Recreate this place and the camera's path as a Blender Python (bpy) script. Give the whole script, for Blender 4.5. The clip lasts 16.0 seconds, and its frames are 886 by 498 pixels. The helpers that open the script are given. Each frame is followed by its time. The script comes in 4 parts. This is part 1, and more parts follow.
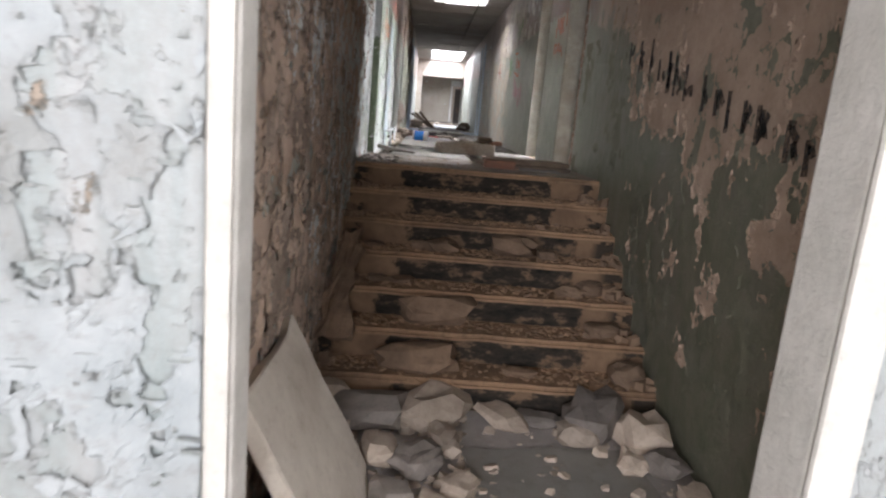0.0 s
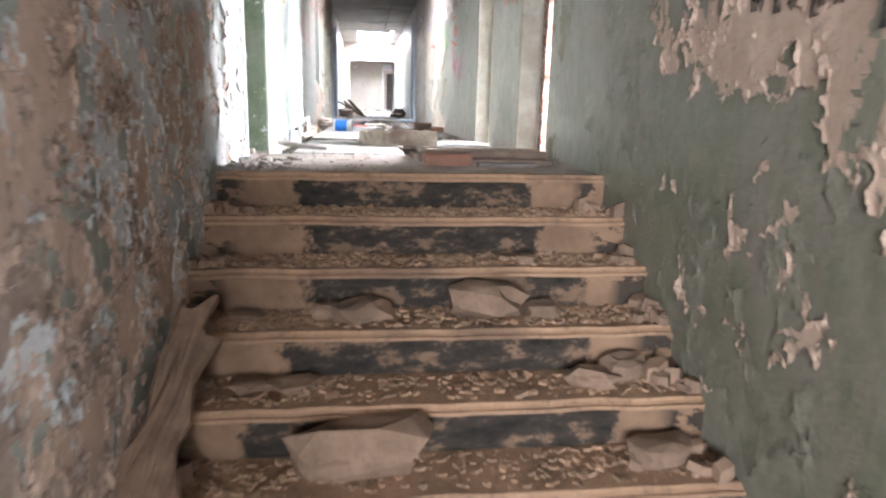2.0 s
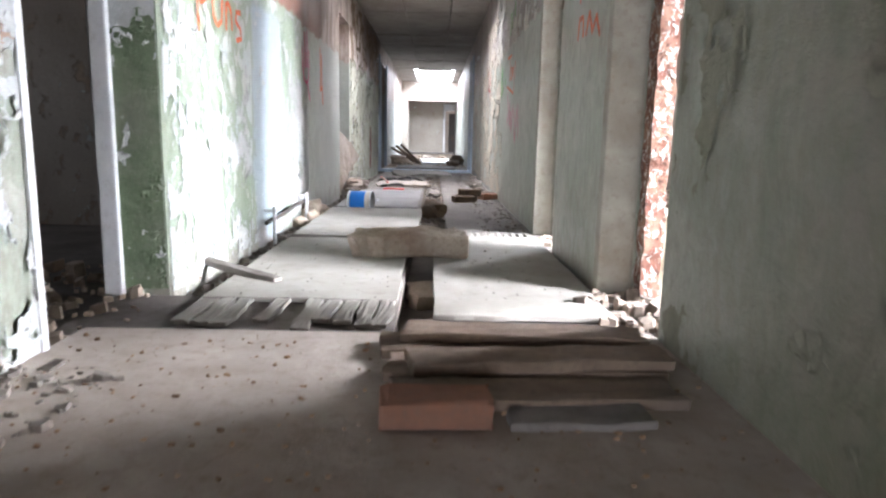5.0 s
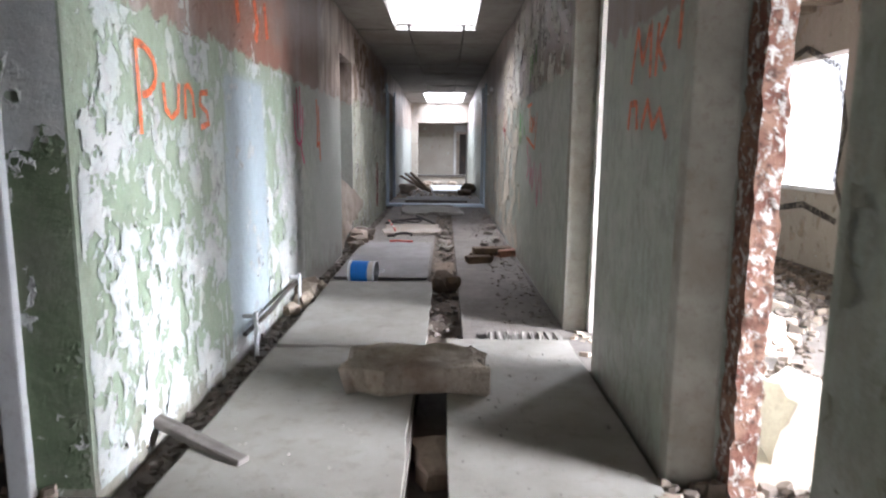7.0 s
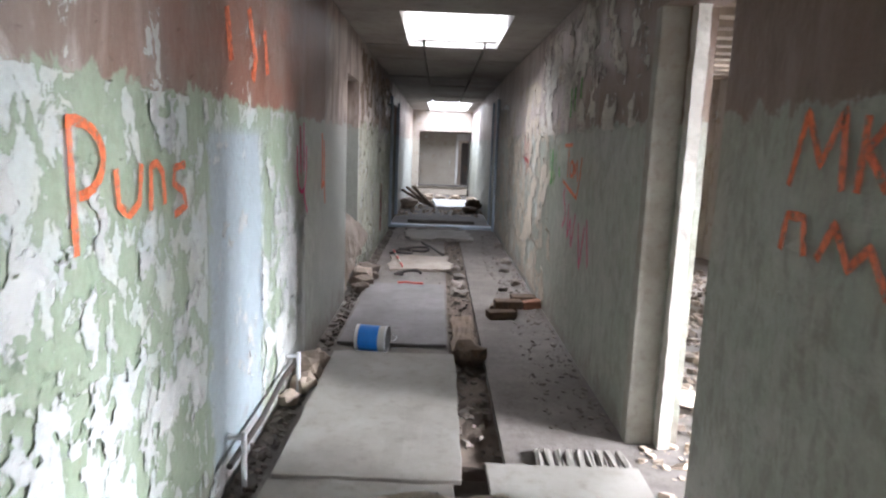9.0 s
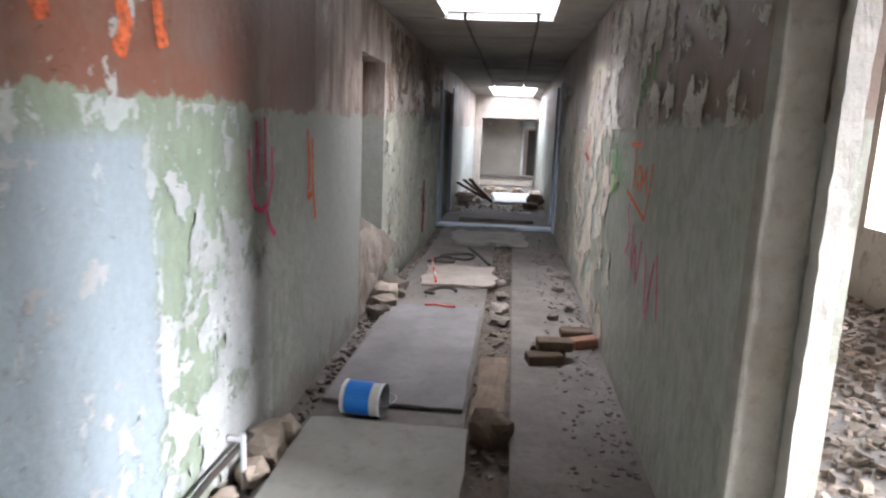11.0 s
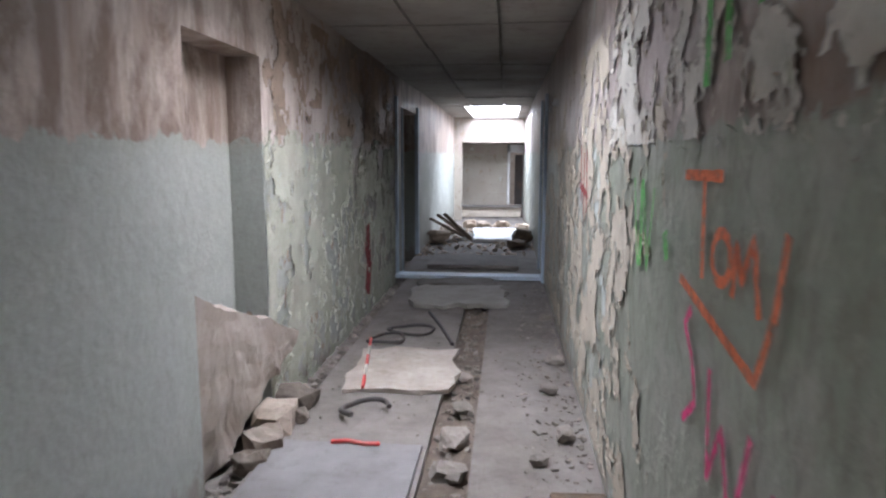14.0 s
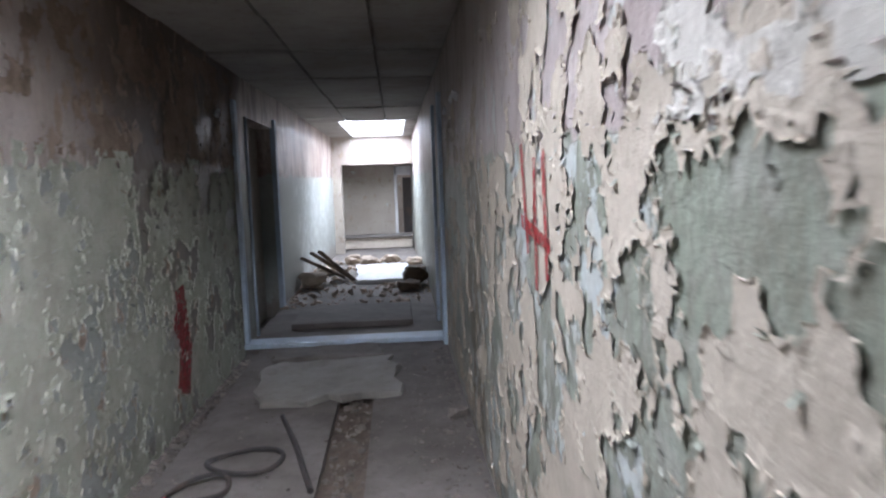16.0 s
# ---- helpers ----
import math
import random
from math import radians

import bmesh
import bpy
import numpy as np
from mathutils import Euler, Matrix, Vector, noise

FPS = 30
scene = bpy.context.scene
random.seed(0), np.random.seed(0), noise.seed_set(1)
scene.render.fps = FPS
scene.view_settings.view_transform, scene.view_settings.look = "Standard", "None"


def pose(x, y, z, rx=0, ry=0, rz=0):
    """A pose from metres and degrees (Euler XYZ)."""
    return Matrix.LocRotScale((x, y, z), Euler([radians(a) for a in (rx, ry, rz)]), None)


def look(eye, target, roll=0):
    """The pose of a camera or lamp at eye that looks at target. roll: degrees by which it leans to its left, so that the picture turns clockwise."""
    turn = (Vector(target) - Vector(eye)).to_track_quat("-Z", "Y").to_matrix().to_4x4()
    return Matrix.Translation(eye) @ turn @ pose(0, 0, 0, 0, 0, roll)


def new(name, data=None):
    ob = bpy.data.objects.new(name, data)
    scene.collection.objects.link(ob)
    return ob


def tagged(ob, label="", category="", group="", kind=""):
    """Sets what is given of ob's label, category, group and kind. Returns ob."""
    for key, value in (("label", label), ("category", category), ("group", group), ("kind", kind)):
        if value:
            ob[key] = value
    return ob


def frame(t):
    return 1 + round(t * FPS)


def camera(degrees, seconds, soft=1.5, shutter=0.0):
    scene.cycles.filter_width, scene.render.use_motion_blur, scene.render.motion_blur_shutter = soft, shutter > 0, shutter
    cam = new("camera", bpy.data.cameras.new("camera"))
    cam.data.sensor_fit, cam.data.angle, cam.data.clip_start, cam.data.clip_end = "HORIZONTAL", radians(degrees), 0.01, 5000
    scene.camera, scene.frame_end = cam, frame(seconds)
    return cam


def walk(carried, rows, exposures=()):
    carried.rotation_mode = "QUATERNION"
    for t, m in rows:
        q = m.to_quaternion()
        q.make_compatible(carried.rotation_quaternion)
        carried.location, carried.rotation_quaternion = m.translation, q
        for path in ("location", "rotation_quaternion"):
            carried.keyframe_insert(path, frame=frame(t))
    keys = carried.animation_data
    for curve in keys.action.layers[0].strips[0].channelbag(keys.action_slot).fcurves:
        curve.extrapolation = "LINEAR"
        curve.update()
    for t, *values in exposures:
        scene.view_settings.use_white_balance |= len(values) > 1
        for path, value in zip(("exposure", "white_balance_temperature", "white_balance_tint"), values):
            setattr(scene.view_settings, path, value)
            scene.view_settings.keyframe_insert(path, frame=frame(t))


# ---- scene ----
cam = camera(68.7, 16.0, soft=2.2, shutter=0.5)
METRES, EYE, TILT, LEAN, TURN = 11.5, 1.5, 0.4, 0.0, -2.4
ROWS = [
    (0.0, 0.0, 0.0, 0.0, 1.06, -12.11, -4.94),
    (0.5, 0.003, 0.0318, -0.0001, -1.22, -12.24, -3.17),
    (1.0, 0.0025, 0.0709, -0.0058, -5.34, -11.98, -2.72),
    (1.5, 0.0025, 0.1147, -0.0081, -5.88, -14.24, -4.17),
    (2.0, 0.0075, 0.1558, -0.0074, -4.5, -12.87, -1.46),
    (2.5, 0.0105, 0.1981, -0.0087, -7.91, -13.31, -2.67),
    (3.0, 0.0175, 0.2305, -0.0099, -5.57, -12.49, -2.13),
    (3.5, 0.0257, 0.2626, -0.0042, 0.63, -10.52, -1.33),
    (6.0, 0.0412, 0.3791, 0.0347, 2.74, -9.79, -1.18),
    (6.5, 0.042, 0.3941, 0.0447, 6.56, -8.67, -1.39),
    (7.0, 0.0342, 0.4112, 0.0551, 2.58, -9.37, -0.58),
    (7.5, 0.027, 0.4246, 0.0637, 2.79, -9.02, -1.36),
    (8.0, 0.0214, 0.4423, 0.0717, 7.98, -10.2, -2.15),
    (8.5, 0.0108, 0.4613, 0.0783, 1.39, -9.29, -2.15),
    (11.0, 0.0311, 0.588, 0.0899, 8.57, -10.97, -2.21),
    (11.5, 0.0434, 0.6127, 0.0909, 5.42, -8.67, -0.78),
    (12.0, 0.0494, 0.6405, 0.093, 7.18, -11.06, 0.59),
    (12.5, 0.0533, 0.6689, 0.0932, 11.33, -7.55, 1.59),
    (13.0, 0.0526, 0.7045, 0.0921, 1.78, -7.74, 0.23),
    (13.5, 0.0484, 0.7384, 0.0907, 3.17, -8.45, 0.37),
    (14.0, 0.0425, 0.778, 0.0882, 7.94, -8.56, -0.09),
    (14.5, 0.0383, 0.8245, 0.0872, -1.43, -8.01, -0.46),
    (15.0, 0.0378, 0.8681, 0.0835, -0.1, -6.88, 0.99),
    (15.5, 0.037, 0.9129, 0.0834, -1.52, -6.29, 0.28),
    (16.0, 0.0394, 0.9568, 0.0841, -1.86, -6.56, 1.77),
]
walk(cam, [(t, pose(0, 0, EYE, TILT, LEAN, TURN) @ pose(METRES * x, METRES * y, METRES * z, 90 + pitch, roll, yaw)) for t, x, y, z, yaw, pitch, roll in ROWS], exposures=[(0.0, -0.05, 6700, 17), (0.5, 0.60, 6600, 17), (1.0, 1.40, 6350, 17), (1.5, 1.50, 6300, 17), (2.5, 1.65, 6450, 17), (3.5, 1.52, 6450, 17), (6.0, 0.05, 6400, 17), (8.5, -0.25, 6450, 17), (11.0, -0.20, 6500, 17), (12.5, -0.10, 6250, 17), (15.0, -0.08, 6200, 17), (16.0, -0.2, 6100, 17)])

# ---- world and light ----
world = bpy.data.worlds.new("world")
scene.world = world
world.use_nodes = True
wn = world.node_tree
sky = wn.nodes.new("ShaderNodeTexSky")
sky.sky_type, sky.sun_disc = "NISHITA", False
sky.sun_elevation, sky.sun_rotation = radians(48), radians(100)
sky.air_density, sky.dust_density, sky.ozone_density = 1.0, 4.0, 1.0
wn.links.new(sky.outputs[0], wn.nodes["Background"].inputs[0])
wn.nodes["Background"].inputs[1].default_value = 0.14
sun = new("sun", bpy.data.lights.new("sun", "SUN"))
sun.data.energy, sun.data.angle, sun.data.color = 0.8, radians(20), (1, 0.96, 0.9)
sun.matrix_world = look((10, 2, 12), (0, 4, 0))


def window_light(name, eye, target, w, h, power, colour=(0.86, 0.925, 1.0)):
    """Area lamp: sky light that enters through an opening, or an added helper."""
    ob = new(name, bpy.data.lights.new(name, "AREA"))
    ob.data.shape, ob.data.size, ob.data.size_y = "RECTANGLE", w, h
    ob.data.energy, ob.data.color = power, colour
    ob.matrix_world = look(eye, target)
    return ob


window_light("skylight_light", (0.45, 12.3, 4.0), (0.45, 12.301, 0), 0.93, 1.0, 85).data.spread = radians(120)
# added lamp above the roof, throws slanted light on the walls past the opening
window_light("added_slant_light", (0.45, 9.7, 5.0), (0.45, 12.4, 3.3), 2.6, 1.0, 620)
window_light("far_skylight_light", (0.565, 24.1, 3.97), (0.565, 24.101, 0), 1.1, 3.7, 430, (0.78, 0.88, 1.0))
window_light("room_window_light", (6.4, 4.2, 3.4), (0, 7.0, 1.8), 1.3, 1.0, 2700)
window_light("room_window_light", (6.4, 6.6, 3.4), (0, 8.7, 1.8), 1.3, 1.0, 2800)
window_light("room_window_light", (6.4, 8.3, 3.4), (0, 6.0, 1.8), 1.3, 1.0, 1300)
window_light("room_window_light", (6.4, 13.4, 3.7), (1.2, 8.1, 1.2), 1.3, 1.0, 1500)
window_light("room_window_light", (4.46, 13.25, 2.425), (0, 13.25, 2.425), 1.1, 1.35, 90)
# added weak fill for the left room, behind an unseen opening
window_light("left_room_added_light", (-4.0, 7.5, 2.4), (-0.5, 6.5, 1.6), 0.9, 0.9, 7)
window_light("lobby_window_light", (2.75, -1.3, 1.85), (-0.5, 2.2, 0.7), 1.35, 1.6, 120)
window_light("lobby_back_window_light", (-0.9, -3.05, 1.9), (0.5, 3.0, 1.2), 2.5, 1.6, 320)


# ---- materials ----
class Mat:
    """A node material built up by short calls."""

    def __init__(self, name):
        self.m = bpy.data.materials.new(name)
        self.m.use_nodes = True
        self.t = self.m.node_tree
        self.b = self.t.nodes["Principled BSDF"]
        geo = self.t.nodes.new("ShaderNodeNewGeometry")
        self.pos = geo.outputs["Position"]
        sep = self.t.nodes.new("ShaderNodeSeparateXYZ")
        self.put(sep.inputs[0], self.pos)
        self.x, self.y, self.z = sep.outputs
        self.island = geo.outputs["Random Per Island"]
        self.rand = self.t.nodes.new("ShaderNodeObjectInfo").outputs["Random"]

    def put(self, socket, v):
        if isinstance(v, bpy.types.NodeSocket):
            self.t.links.new(v, socket)
        elif isinstance(v, tuple) and len(v) == 3 and socket.type == "RGBA":
            socket.default_value = (*v, 1)
        else:
            socket.default_value = v

    def noise(self, scale, detail=4.0, rough=0.6, stretch=None, distort=0.0, colour=False):
        vec = self.pos
        if stretch:
            mp = self.t.nodes.new("ShaderNodeMapping")
            self.put(mp.inputs["Vector"], self.pos)
            mp.inputs["Scale"].default_value = stretch
            vec = mp.outputs[0]
        n = self.t.nodes.new("ShaderNodeTexNoise")
        self.put(n.inputs["Vector"], vec)
        for k, v in (("Scale", scale), ("Detail", detail), ("Roughness", rough), ("Distortion", distort)):
            n.inputs[k].default_value = v
        return n.outputs["Color" if colour else "Fac"]

    def vor(self, scale, feature="F1"):
        n = self.t.nodes.new("ShaderNodeTexVoronoi")
        n.feature = feature
        self.put(n.inputs["Vector"], self.pos)
        n.inputs["Scale"].default_value = scale
        return n.outputs["Distance"]

    def math(self, op, a, b=0.0, c=0.0, clamp=False):
        n = self.t.nodes.new("ShaderNodeMath")
        n.operation, n.use_clamp = op, clamp
        for s, v in zip(n.inputs, (a, b, c)):
            self.put(s, v)
        return n.outputs[0]

    def ramp(self, v, lo, hi, a=0.0, b=1.0):
        n = self.t.nodes.new("ShaderNodeMapRange")
        n.clamp = True
        for s, q in zip(n.inputs[:5], (v, lo, hi, a, b)):
            self.put(s, q)
        return n.outputs[0]

    def band(self, v, lo, hi, soft=0.03):
        return self.math("MULTIPLY", self.ramp(v, lo - soft, lo + soft), self.ramp(v, hi + soft, hi - soft))

    def mix(self, f, a, b, mode="MIX"):
        n = self.t.nodes.new("ShaderNodeMix")
        n.data_type, n.blend_type = "RGBA", mode
        self.put(n.inputs[0], f)
        self.put(n.inputs[6], a)
        self.put(n.inputs[7], b)
        return n.outputs[2]

    def mul(self, a, b):
        return self.math("MULTIPLY", a, b)

    def finish(self, colour, rough=0.85, bumps=(), metal=0.0):
        self.put(self.b.inputs["Base Color"], colour)
        self.put(self.b.inputs["Roughness"], rough)
        self.put(self.b.inputs["Metallic"], metal)
        self.b.inputs["Specular IOR Level"].default_value = 0.3
        last = None
        for h, strength, dist in bumps:
            bp = self.t.nodes.new("ShaderNodeBump")
            bp.inputs["Strength"].default_value, bp.inputs["Distance"].default_value = strength, dist
            self.put(bp.inputs["Height"], h)
            if last:
                self.put(bp.inputs["Normal"], last)
            last = bp.outputs[0]
        if last:
            self.put(self.b.inputs["Normal"], last)
        return self.m


def wall_paint(name, side):
    """Old oil paint in two bands, chipped down to undercoat and plaster. side: left, right or plain."""
    m = Mat(name)
    big, mid, fine = m.noise(0.9, 3), m.noise(8.5, 10, 0.66, (1, 1, 0.7), 0.35), m.noise(38, 6, 0.7)
    streak = m.noise(5, 5, 0.6, (1.6, 1.6, 0.12))
    edge = m.math("ADD", m.z, m.ramp(mid, 0.3, 0.7, -0.05, 0.05))
    drop = m.math("ADD", m.ramp(m.y, 2.0, 6.6, 1.2, 0.0), m.math("MULTIPLY", m.ramp(m.y, 6.6, 4.0), m.ramp(mid, 0.35, 0.65, -0.25, 0.25)))
    edge = m.math("ADD", edge, drop)
    upper = m.ramp(edge, 2.635, 2.65)
    green = m.mix(m.ramp(big, 0.35, 0.65), (0.25, 0.28, 0.215), (0.375, 0.40, 0.335))
    green = m.mix(m.ramp(streak, 0.45, 0.72, 0, 0.55), green, (0.30, 0.29, 0.25))
    green = m.mix(m.ramp(m.noise(14, 5), 0.5, 0.8, 0, 0.35), green, (0.55, 0.57, 0.50))
    cream = m.mix(m.ramp(big, 0.35, 0.65), (0.50, 0.41, 0.36), (0.62, 0.56, 0.52))
    cream = m.mix(m.ramp(streak, 0.42, 0.66, 0, 0.75), cream, (0.27, 0.18, 0.13))
    soot = m.noise(2.6, 9, 0.72, (1, 1, 0.45), 0.6)
    cream = m.mix(m.ramp(soot, 0.44, 0.56, 0, 0.8), cream, (0.17, 0.115, 0.085))
    scuff = m.noise(22, 8, 0.75, (1, 1, 0.35), 0.4)
    green = m.mix(m.ramp(scuff, 0.47, 0.58, 0, 0.5), green, (0.19, 0.175, 0.14))
    green = m.mix(m.ramp(m.noise(4.2, 8, 0.7, None, 0.5), 0.51, 0.57, 0, 0.45), green, (0.44, 0.43, 0.385))
    under = m.mix(m.ramp(m.noise(7, 5), 0.35, 0.65), (0.60, 0.61, 0.56), (0.54, 0.59, 0.59))
    plaster = m.mix(m.ramp(m.noise(6, 8, 0.7), 0.35, 0.68), (0.44, 0.33, 0.25), (0.30, 0.25, 0.20))
    plaster = m.mix(m.ramp(m.vor(60), 0.0, 0.5), m.mix(0.35, plaster, (0.22, 0.19, 0.16)), plaster)
    if side == "left":
        blue = m.mul(m.band(m.math("ADD", m.y, m.ramp(mid, 0.3, 0.7, -0.09, 0.09)), 7.98, 8.72), m.ramp(m.z, 2.56, 2.5))
        green = m.mix(m.mul(blue, 0.85), green, (0.38, 0.45, 0.50))
        green = m.mix(m.mul(m.band(m.y, 6.5, 9.4, 0.3), m.math("SUBTRACT", 0.55, m.mul(blue, 0.5))), green, (0.29, 0.39, 0.255))
        far = m.ramp(m.y, 9.8, 10.6)
        green = m.mix(m.mul(far, 0.7), green, (0.38, 0.40, 0.38))
        brown = m.band(m.math("ADD", m.y, m.ramp(mid, 0.3, 0.7, -0.06, 0.06)), 9.76, 10.48)
        cream = m.mix(m.mul(brown, 0.92), cream, (0.13, 0.055, 0.03))
        rust = m.mul(m.band(m.y, 7.6, 9.8, 0.5), m.ramp(m.noise(2.2, 4), 0.32, 0.55))
        # shade above the reach of the window light, put into the cream colour
        cream = m.mix(m.mul(m.band(m.y, 7.4, 10.0, 0.5), 0.85), cream, (0.20, 0.13, 0.095))
        cream = m.mix(m.mul(rust, 0.75), cream, (0.27, 0.09, 0.05))
        # diagonal shadow of the roof light's far edge, painted into both bands
        diag_shade = m.ramp(m.math("ADD", m.math("ADD", m.y, m.math("MULTIPLY", m.z, 0.9)), m.ramp(mid, 0.3, 0.7, -0.2, 0.2)), 16.3, 16.8)
        diag_shade = m.mul(diag_shade, m.ramp(m.y, 17.3, 17.0))
        cream = m.mix(m.mul(diag_shade, 0.92), cream, (0.09, 0.055, 0.036))
        green = m.mix(m.mul(diag_shade, 0.75), green, (0.13, 0.10, 0.07))
        # the stretch lit by the roof light is painted paler
        cream = m.mix(m.mul(m.band(m.y, 12.6, 14.3, 0.3), 0.55), cream, (0.50, 0.43, 0.39))
        white = m.math("ADD", m.math("MAXIMUM", m.band(m.y, 6.6, 9.0, 0.3), m.mul(m.band(m.y, 4.6, 5.9, 0.4), 0.8)), m.ramp(m.y, 19.0, 21.0))
        white = m.mul(white, m.math("SUBTRACT", 1.0, m.mul(blue, 0.6)))
        rough_peel = m.math("MAXIMUM", m.mul(m.band(m.y, 12.5, 17.2, 0.2), 0.62), m.ramp(m.y, 4.3, 3.1, 0, 0.8))
    elif side == "right":
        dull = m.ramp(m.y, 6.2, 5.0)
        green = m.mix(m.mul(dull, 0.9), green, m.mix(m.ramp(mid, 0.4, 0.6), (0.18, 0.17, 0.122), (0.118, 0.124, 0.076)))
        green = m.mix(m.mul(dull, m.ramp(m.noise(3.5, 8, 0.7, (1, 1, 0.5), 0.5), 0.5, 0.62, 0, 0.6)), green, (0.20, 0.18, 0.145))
        rust = m.mul(m.band(m.y, 8.7, 10.3, 0.3), m.ramp(streak, 0.35, 0.6))
        cream = m.mix(m.mul(rust, 0.8), cream, (0.24, 0.15, 0.10))
        cream = m.mix(m.mul(m.band(m.y, 6.6, 10.0, 0.4), 0.75), cream, (0.13, 0.08, 0.055))
        green = m.mix(m.mul(m.band(m.y, 14.2, 14.8, 0.1), 0.7), green, (0.17, 0.12, 0.07))
        white = m.math("ADD", m.mul(m.ramp(m.y, 11.1, 12.2), m.ramp(m.y, 16.0, 13.8, 0.3, 1)), m.ramp(m.y, 18.0, 20.0))
        rough_peel = m.mul(m.ramp(m.y, 12.4, 14.0), 0.25)
        cream = m.mix(m.mul(m.ramp(m.y, 10.1, 10.9), m.ramp(soot, 0.62, 0.42, 0.25, 0.75)), cream, (0.50, 0.44, 0.43))
        cream = m.mix(m.mul(m.ramp(m.y, 4.9, 4.4), 0.8), cream, (0.43, 0.31, 0.23))
    elif side == "white":
        green = m.mix(m.ramp(streak, 0.35, 0.65), (0.29, 0.32, 0.305), (0.38, 0.38, 0.365))
        under = m.mix(m.ramp(mid, 0.4, 0.6), (0.42, 0.42, 0.40), (0.33, 0.34, 0.33))
        cream, white, rough_peel = green, 0.9, 0.3
    else:
        green = m.mix(m.ramp(big, 0.35, 0.65), (0.34, 0.29, 0.24), (0.44, 0.39, 0.33))
        cream = m.mix(m.ramp(streak, 0.35, 0.65), green, (0.40, 0.32, 0.28))
        white, rough_peel = 0.35, 0.5
    if side in ("left", "right"):
        cream = m.mix(m.mul(m.ramp(m.y, 5.9, 5.2), 0.85), cream, m.mix(big, (0.46, 0.32, 0.23), (0.34, 0.23, 0.165)))
        white = m.mul(white, m.ramp(upper, 0, 1, 1, 0.55))
    colour = m.mix(upper, green, cream)
    # chips down to the pale undercoat, then down to plaster
    chip = m.math("ADD", mid, m.ramp(white, 0, 1, -0.2, 0.0))
    chip = m.math("ADD", chip, m.ramp(big, 0.3, 0.7, -0.06, 0.06))
    c1 = m.ramp(chip, 0.525, 0.535)
    lip = m.mul(m.band(chip, 0.512, 0.526, 0.005), 0.28)
    bare = m.math("ADD", m.noise(6.0, 10, 0.68, (1, 1, 0.75), 0.2), m.ramp(rough_peel, 0, 1, -0.24, 0.03))
    c2 = m.ramp(bare, 0.49, 0.505)
    colour = m.mix(lip, colour, (0.13, 0.12, 0.10))
    colour = m.mix(m.mul(c1, 0.82), colour, under)
    colour = m.mix(c2, colour, plaster)
    rim = m.mul(m.band(bare, 0.478, 0.496, 0.006), 0.6)
    colour = m.mix(rim, colour, (0.20, 0.17, 0.13))
    colour = m.mix(m.ramp(fine, 0.35, 0.75, 0, 0.28), colour, (0.20, 0.17, 0.13))
    low = m.math("ADD", m.z, m.ramp(mid, 0.3, 0.7, -0.2, 0.2))
    if side in ("left", "right"):
        colour = m.mix(m.mul(m.ramp(low, 1.2, 1.05), m.ramp(m.y, 6.3, 6.6, 0, 0.7)), colour, (0.24, 0.20, 0.17))
    height = m.math("SUBTRACT", m.math("MULTIPLY", fine, 0.25), m.math("ADD", m.mul(c1, 0.5), c2))
    rough = m.mix(c2, m.mix(c1, (0.42, 0.42, 0.42), (0.6, 0.6, 0.6)), (0.95, 0.95, 0.95))
    return m.finish(colour, rough, ((height, 0.8, 0.012), (m.noise(11, 6, 0.65), 0.5, 0.02)))


def mottled(name, a, b, dirt, scale=5.0, rough=0.9, bump=0.6, dist=0.01, per=0.0, metal=0.0, spots=0.5):
    """Two tones with dirt over them; per: how far pieces differ from one another."""
    m = Mat(name)
    c = m.mix(m.ramp(m.noise(scale, 7, 0.65), 0.35, 0.66), a, b)
    c = m.mix(m.ramp(m.noise(scale * 5, 6, 0.7), 0.52, 0.75, 0, spots), c, dirt)
    c = m.mix(m.ramp(m.noise(scale * 0.35, 4), 0.5, 0.7, 0, spots), c, dirt)
    if per:
        tone = m.math("FRACT", m.math("ADD", m.island, m.rand))
        c = m.mix(per, c, m.mix(tone, (0.10, 0.085, 0.07), (0.9, 0.85, 0.78)), "OVERLAY")
    return m.finish(c, rough, ((m.noise(scale * 3, 7, 0.7), bump, dist), (m.noise(scale * 22, 4, 0.7), bump * 0.6, dist * 0.25)), metal)


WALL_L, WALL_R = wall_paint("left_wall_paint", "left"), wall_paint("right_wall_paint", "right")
WALL_P, WALL_W = wall_paint("brown_wall_paint", "plain"), wall_paint("white_wall_paint", "white")
CONCRETE = mottled("dusty_concrete", (0.21, 0.185, 0.165), (0.145, 0.125, 0.108), (0.08, 0.066, 0.053), 3.2, bump=0.8, dist=0.015)
STEP = mottled("dirty_step", (0.36, 0.225, 0.135), (0.26, 0.157, 0.092), (0.085, 0.058, 0.042), 6, spots=0.65)
LOWER = mottled("lower_floor", (0.44, 0.40, 0.37), (0.36, 0.32, 0.29), (0.22, 0.18, 0.15), 3)
LANDING = mottled("landing_dust", (0.40, 0.345, 0.30), (0.30, 0.25, 0.21), (0.17, 0.125, 0.09), 4)
CEIL = mottled("ceiling_slab", (0.36, 0.34, 0.31), (0.27, 0.25, 0.23), (0.15, 0.12, 0.10), 1.6)
BOARD = mottled("fibre_board", (0.31, 0.288, 0.255), (0.235, 0.215, 0.188), (0.14, 0.115, 0.092), 2.2, 0.8, 0.4, 0.005)
STONE = mottled("broken_plaster", (0.52, 0.43, 0.35), (0.38, 0.31, 0.25), (0.20, 0.16, 0.13), 9, per=0.35)
